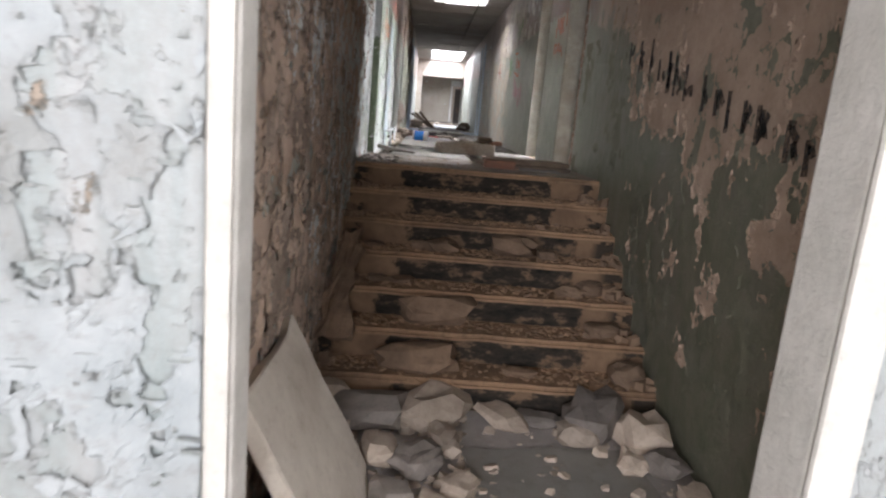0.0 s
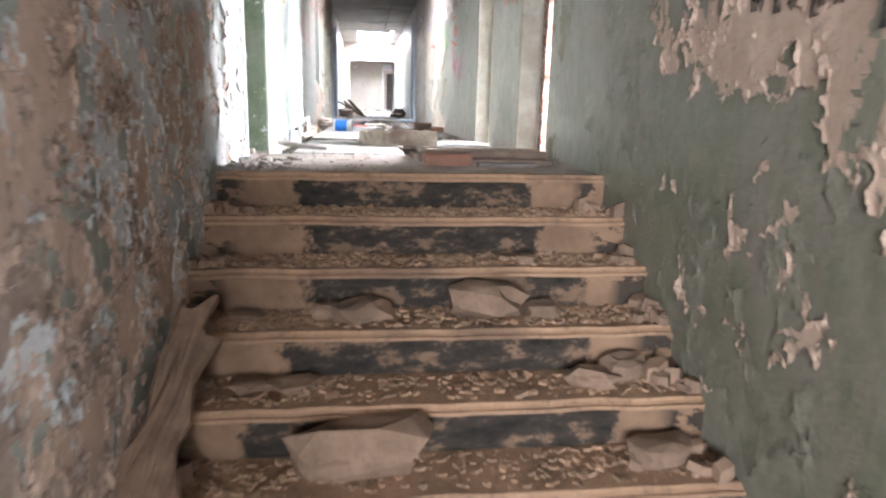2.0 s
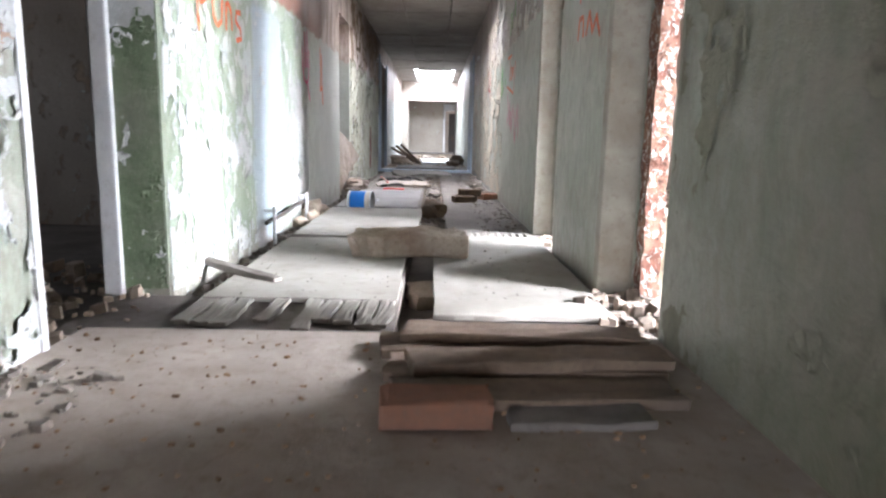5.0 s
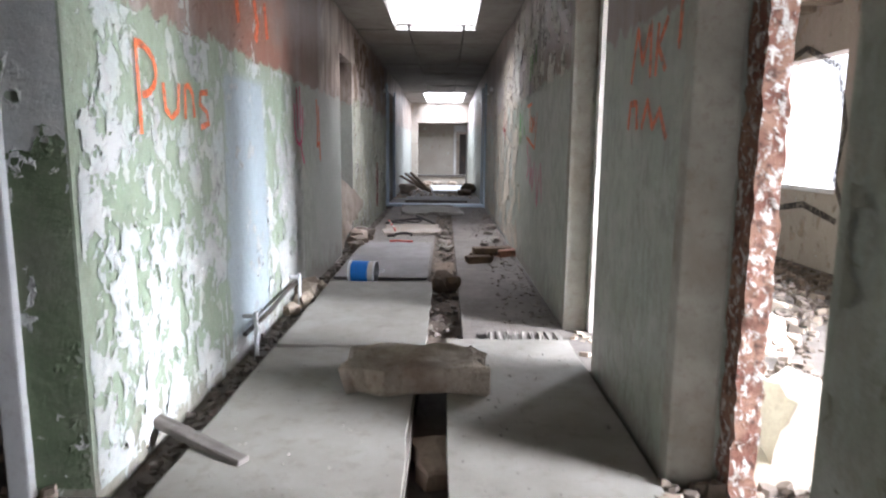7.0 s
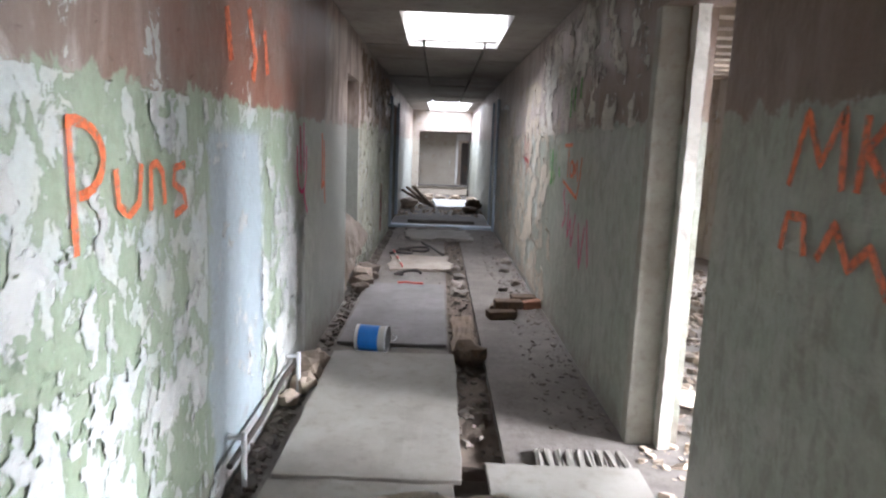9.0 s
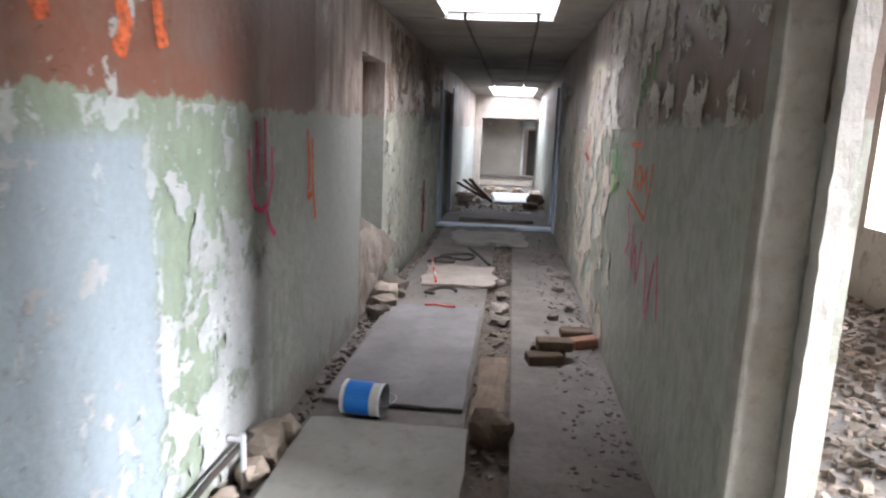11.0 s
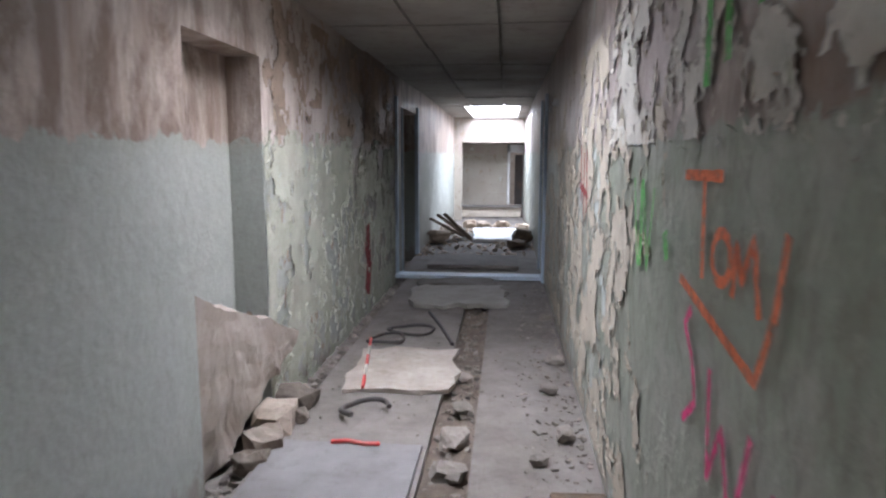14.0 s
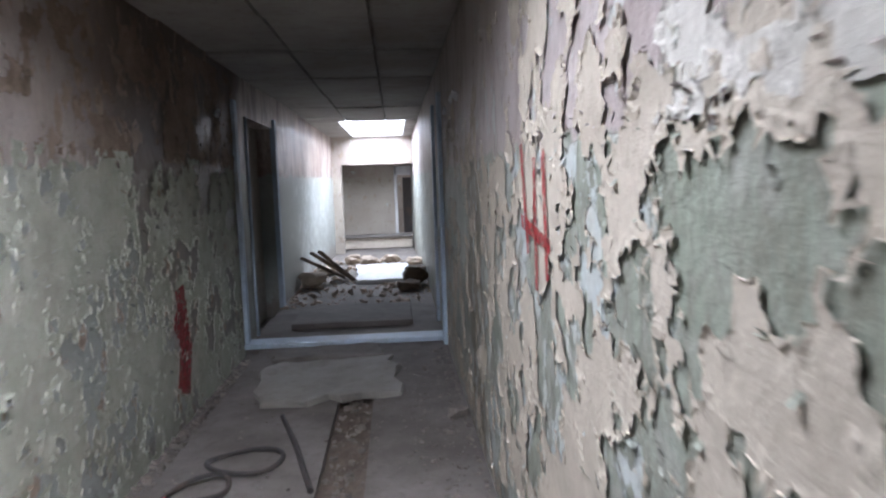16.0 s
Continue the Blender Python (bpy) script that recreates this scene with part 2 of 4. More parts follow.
ROUGHC = mottled("crumbling_concrete", (0.54, 0.46, 0.375), (0.40, 0.33, 0.26), (0.20, 0.125, 0.09), 8, bump=1.0, dist=0.025, spots=0.7)
PALE = mottled("pale_slab", (0.60, 0.53, 0.44), (0.50, 0.43, 0.35), (0.30, 0.23, 0.17), 5)
BRICK = mottled("brick", (0.30, 0.14, 0.09), (0.22, 0.12, 0.085), (0.20, 0.15, 0.12), 14, per=0.25)
SOOT = mottled("sooty_brick", (0.13, 0.085, 0.05), (0.085, 0.06, 0.045), (0.2, 0.16, 0.12), 12)
WHITE = mottled("white_frame_paint", (0.74, 0.74, 0.73), (0.64, 0.65, 0.66), (0.38, 0.34, 0.30), 6, 0.55, 0.4, 0.004, spots=0.4)
BLUEW = mottled("bluish_frame_paint", (0.50, 0.60, 0.70), (0.42, 0.50, 0.58), (0.33, 0.30, 0.27), 7, 0.6, 0.4, 0.004)
WOOD = mottled("dusty_plank", (0.22, 0.16, 0.115), (0.155, 0.11, 0.08), (0.10, 0.08, 0.065), 8, spots=0.7)
GREYWOOD = mottled("grey_stick", (0.20, 0.18, 0.16), (0.15, 0.13, 0.115), (0.10, 0.085, 0.07), 8)
DARK = mottled("dark_metal", (0.06, 0.055, 0.05), (0.045, 0.04, 0.04), (0.13, 0.08, 0.05), 10, 0.6)
BLUE = mottled("blue_can_paint", (0.012, 0.15, 0.52), (0.015, 0.19, 0.60), (0.10, 0.16, 0.28), 8, 0.4, 0.2, 0.002, spots=0.25)
TIN = mottled("tin", (0.62, 0.63, 0.64), (0.5, 0.5, 0.5), (0.25, 0.2, 0.17), 12, 0.35, 0.2, 0.002, metal=0.7)
RUBBLE = mottled("side_room_rubble", (0.29, 0.245, 0.21), (0.20, 0.165, 0.138), (0.10, 0.075, 0.058), 9, per=0.5)
EARTH = mottled("duct_earth", (0.17, 0.13, 0.10), (0.115, 0.088, 0.068), (0.07, 0.055, 0.045), 7, bump=0.9, dist=0.02)
DGREEN = mottled("dark_green_coat", (0.15, 0.195, 0.115), (0.11, 0.145, 0.085), (0.24, 0.23, 0.19), 8, 0.6, spots=0.4)
CHIPW = mottled("pale_chip", (0.66, 0.64, 0.59), (0.54, 0.52, 0.47), (0.33, 0.28, 0.23), 12, per=0.4)
STAIRST = mottled("brown_dusty_lump", (0.26, 0.175, 0.12), (0.18, 0.12, 0.08), (0.085, 0.06, 0.042), 9, per=0.3)
GREYDUST = mottled("grey_dusty_lump", (0.24, 0.21, 0.19), (0.17, 0.15, 0.13), (0.09, 0.075, 0.065), 9, per=0.35)
REVEAL = mottled("reveal_concrete", (0.42, 0.405, 0.35), (0.31, 0.295, 0.25), (0.20, 0.14, 0.10), 5)
BROWNCHIP = mottled("brown_chip", (0.35, 0.235, 0.15), (0.22, 0.14, 0.088), (0.09, 0.06, 0.042), 12, per=0.5)
PEACH = mottled("peach_coat", (0.50, 0.375, 0.285), (0.40, 0.29, 0.215), (0.27, 0.185, 0.13), 7, spots=0.4)
GREYB = mottled("dirty_board", (0.225, 0.21, 0.205), (0.165, 0.15, 0.143), (0.10, 0.085, 0.074), 2.5, 0.8, 0.35, 0.004)
CREAM = mottled("cream_coat", (0.62, 0.58, 0.52), (0.50, 0.475, 0.42), (0.34, 0.30, 0.25), 7, spots=0.35)
SAGE = mottled("sage_coat", (0.46, 0.46, 0.385), (0.36, 0.37, 0.295), (0.24, 0.21, 0.165), 6, spots=0.45)
IVORY = mottled("ivory_coat", (0.55, 0.485, 0.395), (0.44, 0.385, 0.31), (0.30, 0.25, 0.195), 7, spots=0.4)
LOBBY = mottled("lobby_coat", (0.40, 0.41, 0.40), (0.31, 0.33, 0.325), (0.20, 0.18, 0.15), 5, spots=0.5)
WHITEC = mottled("white_coat", (0.54, 0.54, 0.51), (0.44, 0.46, 0.45), (0.28, 0.26, 0.22), 5, spots=0.35)
RED = mottled("red_tape", (0.65, 0.06, 0.05), (0.55, 0.05, 0.045), (0.4, 0.2, 0.17), 15, 0.5)
LATH = mottled("grey_lath", (0.34, 0.27, 0.215), (0.25, 0.2, 0.16), (0.14, 0.11, 0.09), 5)


def flaky_brick():
    """Soot-red brick under scraps of white paint."""
    m = Mat("peeling_jamb")
    n = m.noise(30, 8, 0.75, (1, 1, 0.8), 0.5)
    c = m.mix(m.ramp(m.noise(9, 6), 0.38, 0.62), (0.22, 0.09, 0.062), (0.37, 0.21, 0.145))
    c = m.mix(m.ramp(m.noise(30, 6, 0.7), 0.52, 0.62, 0, 0.8), c, (0.07, 0.04, 0.03))
    white = m.ramp(n, 0.53, 0.56)
    c = m.mix(white, c, m.mix(m.ramp(m.noise(40, 4), 0.4, 0.65), (0.72, 0.70, 0.66), (0.48, 0.40, 0.33)))
    return m.finish(c, 0.85, ((n, 0.9, 0.03), (m.noise(60, 5, 0.7), 0.7, 0.008)))


PEELRED = flaky_brick()


def riser_material():
    m = Mat("riser_paint")
    n = m.noise(9, 7, 0.7, (0.6, 1, 1.2))
    edge = m.math("ADD", m.x, m.ramp(m.noise(1.3, 2), 0.3, 0.7, -0.12, 0.12))
    edge = m.math("ADD", edge, m.ramp(m.noise(16, 8, 0.75), 0.3, 0.7, -0.05, 0.05))
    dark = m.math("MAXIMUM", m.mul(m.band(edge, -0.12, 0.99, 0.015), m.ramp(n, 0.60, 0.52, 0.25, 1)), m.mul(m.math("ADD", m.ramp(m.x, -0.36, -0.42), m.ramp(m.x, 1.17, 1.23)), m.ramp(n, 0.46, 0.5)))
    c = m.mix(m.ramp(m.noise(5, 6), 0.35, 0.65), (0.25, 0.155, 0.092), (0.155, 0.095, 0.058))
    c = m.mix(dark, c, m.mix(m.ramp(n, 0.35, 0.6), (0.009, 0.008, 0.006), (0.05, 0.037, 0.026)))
    return m.finish(c, 0.85, ((m.noise(20, 6), 0.6, 0.008),))


def spray(name, colour):
    """Spray paint that thins out over the rough wall."""
    m = Mat(name)
    m.finish(colour, 0.6)
    out = m.t.nodes["Material Output"]
    clear, blend = m.t.nodes.new("ShaderNodeBsdfTransparent"), m.t.nodes.new("ShaderNodeMixShader")
    m.put(blend.inputs[0], m.ramp(m.noise(30, 6, 0.75), 0.30, 0.58, 0.15, 0.92))
    m.t.links.new(clear.outputs[0], blend.inputs[1])
    m.t.links.new(m.b.outputs[0], blend.inputs[2])
    m.t.links.new(blend.outputs[0], out.inputs[0])
    return m.m


RISER = riser_material()
ORANGE, PINK, GREENP = spray("orange_spray", (0.80, 0.17, 0.06)), spray("pink_spray", (0.78, 0.05, 0.22)), spray("green_spray", (0.13, 0.50, 0.12))
REDP, BLACK = spray("red_spray", (0.33, 0.04, 0.04)), spray("black_spray", (0.045, 0.04, 0.038))


# ---- mesh helpers ----
def link(name, bm, mat, parent=None, label="", smooth=False):
    me = bpy.data.meshes.new(name)
    bm.to_mesh(me)
    bm.free()
    if mat:
        me.materials.append(mat)
    if smooth:
        for p in me.polygons:
            p.use_smooth = True
    ob = new(name, me)
    ob.parent = parent
    return tagged(ob, label)


def part(name, bm, mat, parent, label="", smooth=False):
    return link(name, bm, mat, parent, label, smooth)


def struct(name, bm, mat, label, category):
    return tagged(link(name, bm, mat), label, category, kind="structure")


def boxes(*bounds, bevel=0.0, jitter=0.0):
    bm = bmesh.new()
    for x0, x1, y0, y1, z0, z1 in bounds:
        bmesh.ops.create_cube(bm, size=1, matrix=Matrix.Translation(((x0 + x1) / 2, (y0 + y1) / 2, (z0 + z1) / 2)) @ Matrix.Diagonal((x1 - x0, y1 - y0, z1 - z0, 1)))
    if bevel:
        bmesh.ops.bevel(bm, geom=bm.edges[:], offset=bevel, segments=2, affect="EDGES", profile=0.6)
    if jitter:
        for v in bm.verts:
            v.co += Vector([random.uniform(-jitter, jitter) for _ in range(3)])
    return bm


def slab(w, d, h, jag=0.03, cuts=5, seed=0, rough=0.006):
    """A broken slab with ragged sides, its base on z = 0."""
    rng = random.Random(seed)
    bm = bmesh.new()
    bmesh.ops.create_cube(bm, size=1, matrix=Matrix.Translation((0, 0, h / 2)) @ Matrix.Diagonal((w, d, h, 1)))
    bmesh.ops.bevel(bm, geom=bm.edges[:], offset=min(h, w, d) * 0.12, segments=1, affect="EDGES")
    bmesh.ops.subdivide_edges(bm, edges=[e for e in bm.edges if e.calc_length() > min(w, d) / 3], cuts=cuts, use_grid_fill=True)
    for v in bm.verts:
        p = Vector((v.co.x * 7, v.co.y * 7, v.co.z * 3 + seed * 3.7))
        n = noise.noise_vector(p) * jag + noise.noise_vector(p * 3.1) * jag * 0.5
        out = max(abs(v.co.x) / (w / 2), abs(v.co.y) / (d / 2))
        k = 1.0 if out > 0.85 else 0.25
        v.co.x += n.x * k
        v.co.y += n.y * k
        if v.co.z > h * 0.3:
            v.co.z += n.z * 0.25 + rng.uniform(-rough, rough) * 0.5
    return bm


def rock(sx, sy, sz, seed):
    bm = bmesh.new()
    bmesh.ops.create_icosphere(bm, subdivisions=2, radius=0.5)
    for v in bm.verts:
        c = v.co.normalized()
        q = Vector([math.copysign(min(abs(a) ** 0.85, 0.86), a) for a in c])
        n = noise.noise_vector(c * 1.7 + Vector((seed * 5.3, seed, 0)))
        k = noise.noise_vector(c * 4.3 + Vector((seed, seed * 2.1, 0)))
        v.co = Vector((q.x * sx, q.y * sy, q.z * sz)) * 0.62 * (1 + 0.45 * n.x + 0.15 * k.x) + n * 0.2 * min(sx, sy, sz) + k * 0.06 * min(sx, sy, sz)
    low = min(v.co.z for v in bm.verts)
    for v in bm.verts:
        v.co.z -= low
    return bm


def place(ob, x, y, z, rx=0, ry=0, rz=0):
    ob.matrix_basis = pose(x, y, z, rx, ry, rz)
    return ob


def thing(name, bm, mat, at, label, category, group="", smooth=False):
    return tagged(place(link(name, bm, mat, smooth=smooth), *at), label, category, group)


def root(name, at, label, category, group=""):
    return tagged(place(new(name), *at), label, category, group)


def scatter(name, n, spot, lo, hi, mat, label, seed, flat=0.3):
    """Many small angular chips in one mesh. spot(rng) gives a place on the support."""
    rng = random.Random(seed)
    vs, fs = [], []
    for _ in range(n):
        x, y, z = spot(rng)
        s = lo + (hi - lo) * rng.random() ** 3
        k, a, ph = rng.randint(4, 6), rng.uniform(0.5, 1.0), rng.uniform(0, 6.3)
        h, tx, ty = s * flat * rng.uniform(0.4, 1.6), rng.uniform(-0.35, 0.35), rng.uniform(-0.35, 0.35)
        base = len(vs)
        ring = [(s * rng.uniform(0.6, 1.1) * math.cos(ph + 6.283 * i / k), s * a * rng.uniform(0.6, 1.1) * math.sin(ph + 6.283 * i / k)) for i in range(k)]
        lift = max(abs(tx), abs(ty)) * s * 0.6
        for top in (0, 1):
            for u, v in ring:
                g = 0.85 if top else 1
                vs.append((x + u * g, y + v * g, z + lift + u * tx + v * ty + (h if top else -0.004)))
        fs.append(tuple(base + k + i for i in range(k)))
        fs.append(tuple(base + k - 1 - i for i in range(k)))
        for i in range(k):
            j = (i + 1) % k
            fs.append((base + i, base + j, base + k + j, base + k + i))
    me = bpy.data.meshes.new(name)
    me.from_pydata(vs, [], fs)
    me.materials.append(mat)
    return tagged(new(name, me), label, "rubble", kind="stuff")


def flakes(name, n, x, facing, spot, mat, label, seed, lo=0.012, hi=0.06):
    """Curled paint flakes that hang off a wall at plane x, facing +1 or -1."""
    rng = random.Random(seed)
    vs, fs = [], []
    for _ in range(n):
        y, z = spot(rng)
        w, h = lo + (hi - lo) * rng.random() ** 2, lo + (hi - lo) * rng.random() ** 2
        up, curl = rng.choice((-1, 1, 1)), rng.uniform(0.2, 0.9) * h
        side, base = rng.uniform(-0.5, 0.5), len(vs)
        for i in range(4):
            f = i / 3
            off = 0.002 + curl * f * f * 0.55
            wid = w * (1 - 0.45 * f * rng.random())
            mid = y + side * h * f
            for s in (-0.5, 0.5):
                vs.append((x + facing * (off + abs(s) * 0.003 * rng.random()), mid + s * wid * rng.uniform(0.8, 1.1), z + up * h * f * (1 - 0.25 * f)))
        for i in range(3):
            a = base + 2 * i
            fs.append((a, a + 1, a + 3, a + 2))
    me = bpy.data.meshes.new(name)
    me.from_pydata(vs, [], fs)
    me.materials.append(mat)
    return tagged(new(name, me), label, "paint flakes", kind="stuff")


def fbm(Y, Z, scale, seed, octaves=5):
    """Smooth random height over a plane, 0 to 1."""
    table = np.random.RandomState(seed).rand(128, 128)
    total, amp, norm = np.zeros_like(Y), 1.0, 0.0
    for o in range(octaves):
        u, v = Y * scale + 17.3 * o, Z * scale + 9.1 * o
        i, j = np.floor(u).astype(int), np.floor(v).astype(int)
        f, g = u - i, v - j
        f, g = f * f * (3 - 2 * f), g * g * (3 - 2 * g)
        a, b, c, d = table[i % 128, j % 128], table[(i + 1) % 128, j % 128], table[i % 128, (j + 1) % 128], table[(i + 1) % 128, (j + 1) % 128]
        total += amp * ((a * (1 - f) + b * f) * (1 - g) + (c * (1 - f) + d * f) * g)
        norm += amp
        amp, scale = amp * 0.72, scale * 2.1
    return 0.5 + (total / norm - 0.5) * 1.25


def paint_layer(name, x, facing, y0, y1, z0, z1, cover, mat, label, seed, cell=0.013, curl=0.02, scale=3.0):
    """A coat that has come partly loose: it lies on the wall where cover(Y, Z) plus chance is positive, and its torn edges curl away."""
    Y, Z = np.meshgrid(np.arange(y0, y1, cell), np.arange(z0, z1, cell), indexing="ij")
    rs = np.random.RandomState(seed)
    mask = cover(Y, Z) + (fbm(Y, Z * 0.8, scale, seed, 6) - 0.5) * 2
    loose = np.clip(1 - mask / 0.16, 0, 1) ** 2 * np.clip(fbm(Y, Z, scale * 3, seed + 1, 3) * 2 - 0.55, 0, 1)
    off = 0.003 + 0.004 * fbm(Y, Z, 5, seed + 2, 3) + 0.45 * curl * loose
    J = rs.uniform(-0.3, 0.3, (2, *Y.shape)) * cell
    gy, gz = np.gradient(mask, cell)
    pull = np.clip(-mask, 0, None) / (gy * gy + gz * gz + 1e-6)
    J = np.where(mask < 0, np.clip(np.stack([pull * gy, pull * gz]), -1.2 * cell, 1.2 * cell), J)
    vs = np.stack([x + facing * off, Y + J[0], Z + J[1]], -1).reshape(-1, 3)
    idx = np.arange(Y.size).reshape(Y.shape)
    keep = (mask[:-1, :-1] > 0) | (mask[1:, :-1] > 0) | (mask[1:, 1:] > 0) | (mask[:-1, 1:] > 0)
    fs = np.stack([idx[:-1, :-1], idx[1:, :-1], idx[1:, 1:], idx[:-1, 1:]], -1)[keep]
    used = np.unique(fs)
    back = np.zeros(Y.size, int)
    back[used] = np.arange(len(used))
    me = bpy.data.meshes.new(name)
    me.from_pydata(vs[used].tolist(), [], back[fs].tolist())
    me.materials.append(mat)
    return tagged(new(name, me), label, "paint", kind="stuff")


def graffiti(name, x, facing, strokes, width, mat, label):
    """Hand-drawn strokes on a wall: each a row of (y, z) points."""
    rng = random.Random(len(strokes) * 7 + int(width * 1000))
    ob = tagged(new(name), label, "graffiti")
    ob.location = (x, strokes[0][0][0], strokes[0][0][1])
    for k, pts in enumerate(strokes):
        vs, fs, fine = [], [], []
        for (a, b), (c, d) in zip(pts, pts[1:]):
            steps = max(2, int(math.hypot(c - a, d - b) / 0.015))
            fine += [(a + (c - a) * i / steps, b + (d - b) * i / steps) for i in range(steps)]
        fine.append(pts[-1])
        for i, (y, z) in enumerate(fine):
            p, n = fine[max(i - 2, 0)], fine[min(i + 2, len(fine) - 1)]
            dy, dz = n[0] - p[0], n[1] - p[1]
            ln = math.hypot(dy, dz) or 1
            w = width * rng.uniform(0.40, 0.52)
            y, z = y - ob.location.y, z - ob.location.z
            off = facing * (0.010 + 0.0006 * k)
            vs.append((off, y - dz / ln * w, z + dy / ln * w))
            vs.append((off, y + dz / ln * w, z - dy / ln * w))
        for i in range(len(fine) - 1):
            fs.append((2 * i, 2 * i + 1, 2 * i + 3, 2 * i + 2))
        me = bpy.data.meshes.new("stroke")
        me.from_pydata(vs, [], fs)
        me.materials.append(mat)
        new("stroke", me).parent = ob
    return ob


# ---- large structure ----
LX, RX, FZ, LAND, LOW, CZ = -0.51, 1.34, 1.05, 1.11, -0.02, 3.56
LT, RT = LX - 0.2, RX + 0.26
struct("wall_left", boxes(
    (LT, LX, 1.47, 5.72, -0.2, 3.9), (LT, LX, 5.72, 6.62, 3.14, 3.9), (LT, LX, 6.62, 11.62, 0.8, 3.9), (LT, LX, 11.62, 12.5, 3.12, 3.9),
    (LT, LX, 12.5, 17.45, 0.8, 3.9), (LT, LX, 17.45, 18.9, 3.2, 3.9), (LT, LX, 18.9, 28.0, 0.6, 3.9)), WALL_L,
    "corridor wall with chipped green and cream paint", "wall")
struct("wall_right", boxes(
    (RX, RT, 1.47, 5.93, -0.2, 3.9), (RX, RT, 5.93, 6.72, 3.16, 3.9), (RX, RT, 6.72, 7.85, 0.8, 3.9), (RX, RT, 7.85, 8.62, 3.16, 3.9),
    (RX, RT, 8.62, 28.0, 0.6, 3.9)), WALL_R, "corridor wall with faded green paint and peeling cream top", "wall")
struct("wall_lobby", boxes((-2.6, -0.42, 1.27, 1.47, -0.2, 3.5), (0.95, 2.9, 1.27, 1.47, -0.2, 3.5), (-0.42, 0.95, 1.27, 1.47, 2.3, 3.9)), WALL_W,
       "white peeling cross wall around the stair doorway", "wall")
struct("wall_lobby_west", boxes((-2.8, -2.6, -3.0, 1.47, -0.2, 3.5)), WALL_W, "plain painted lobby wall", "wall")
struct("wall_lobby_back", boxes((-2.8, -2.2, -3.2, -3.0, -0.2, 3.5), (0.4, 2.9, -3.2, -3.0, -0.2, 3.5), (-2.2, 0.4, -3.2, -3.0, -0.2, 1.05), (-2.2, 0.4, -3.2, -3.0, 2.75, 3.5)), WALL_W, "plain painted lobby back wall", "wall")
struct("wall_lobby_east", boxes((2.7, 2.9, -3.0, -2.0, -0.2, 3.5), (2.7, 2.9, -0.6, 1.27, -0.2, 3.5), (2.7, 2.9, -2.0, -0.6, -0.2, 1.0), (2.7, 2.9, -2.0, -0.6, 2.7, 3.5)), WALL_W,
       "plain lobby wall with a window opening", "wall")
struct("floor_lower", boxes((-2.8, 2.9, -3.2, 4.9, -0.3, LOW)), LOWER, "dusty concrete lobby floor", "floor")
struct("ceiling_lobby", boxes((-2.8, 2.9, -3.2, 1.47, 3.5, 3.7)), CEIL, "stained lobby ceiling", "ceiling")
# upper floor: two concrete strips with an open duct between them and a gutter by the left wall
struct("floor", boxes((LT, RT, 4.86, 23.4, 0.6, 0.93), (-0.36, 0.47, 5.95, 16.9, 0.93, FZ), (0.71, RX, 5.95, 16.9, 0.93, FZ), (0.47, 0.71, 5.95, 6.15, 0.93, FZ),
                      (LX, RX, 16.9, 23.4, 0.93, FZ), (LX, -0.36, 5.95, 6.62, 0.93, FZ), (LX, -0.36, 6.62, 16.9, 0.93, 1.0), (LT, LX, 5.72, 6.62, 0.93, FZ), (RX, RT, 5.93, 6.72, 0.93, FZ), (RX, RT, 7.85, 8.62, 0.93, FZ) ),
       CONCRETE, "dusty concrete corridor floor with an open duct", "floor")
struct("floor_landing", boxes((LX, RX, 4.91, 5.95, 0.935, LAND)), LANDING, "dusty pale landing at the stair head", "floor")
struct("floor_far", boxes((LT, RT, 23.4, 29.5, 0.6, 0.88)), CONCRETE, "dusty floor one step down", "floor")


def ceiling_mesh():
    """Slabs with open joints, and two roof lights cut through."""
    bm = bmesh.new()
    def put(x0, x1, y0, y1, z):
        bmesh.ops.create_cube(bm, size=1, matrix=Matrix.Translation(((x0 + x1) / 2, (y0 + y1) / 2, z + 0.1)) @ Matrix.Diagonal((x1 - x0, y1 - y0, 0.2, 1)))
    rng = random.Random(4)
    put(LX, RX, 1.47, 11.05, CZ)
    put(LX, -0.02, 11.05, 12.85, CZ)
    put(0.93, RX, 11.05, 12.85, CZ)
    ys = [12.85, 13.95, 15.1, 16.2, 17.5, 18.8, 20.1, 21.4, 22.2]
    for a, b in zip(ys, ys[1:]):
        for c, d in zip((LX, 0.14, 0.80), (0.14, 0.80, RX)):
            put(c + 0.013, d - 0.013, a + 0.015, b - 0.015, CZ + rng.uniform(-0.012, 0.012))
    put(LX, RX, 12.85, 22.2, CZ + 0.06)
    put(LX, 0.0, 22.2, 26.0, CZ)
    put(1.13, RX, 22.2, 26.0, CZ)
    put(LX, RX, 26.0, 29.5, CZ)
    return bm


struct("ceiling", ceiling_mesh(), CEIL, "stained concrete ceiling slabs with two roof lights", "ceiling")
struct("ceiling_roof", boxes((LT, -0.02, 1.47, 29.5, 3.9, 4.0), (0.93, RT, 1.47, 22.2, 3.9, 4.0), (1.13, RT, 22.2, 29.5, 3.9, 4.0), (-0.02, 0.93, 1.47, 11.05, 3.9, 4.0), (-0.02, 0.93, 12.85, 22.2, 3.9, 4.0), (-0.02, 1.13, 26.0, 29.5, 3.9, 4.0)), CEIL, "roof slab", "roof")
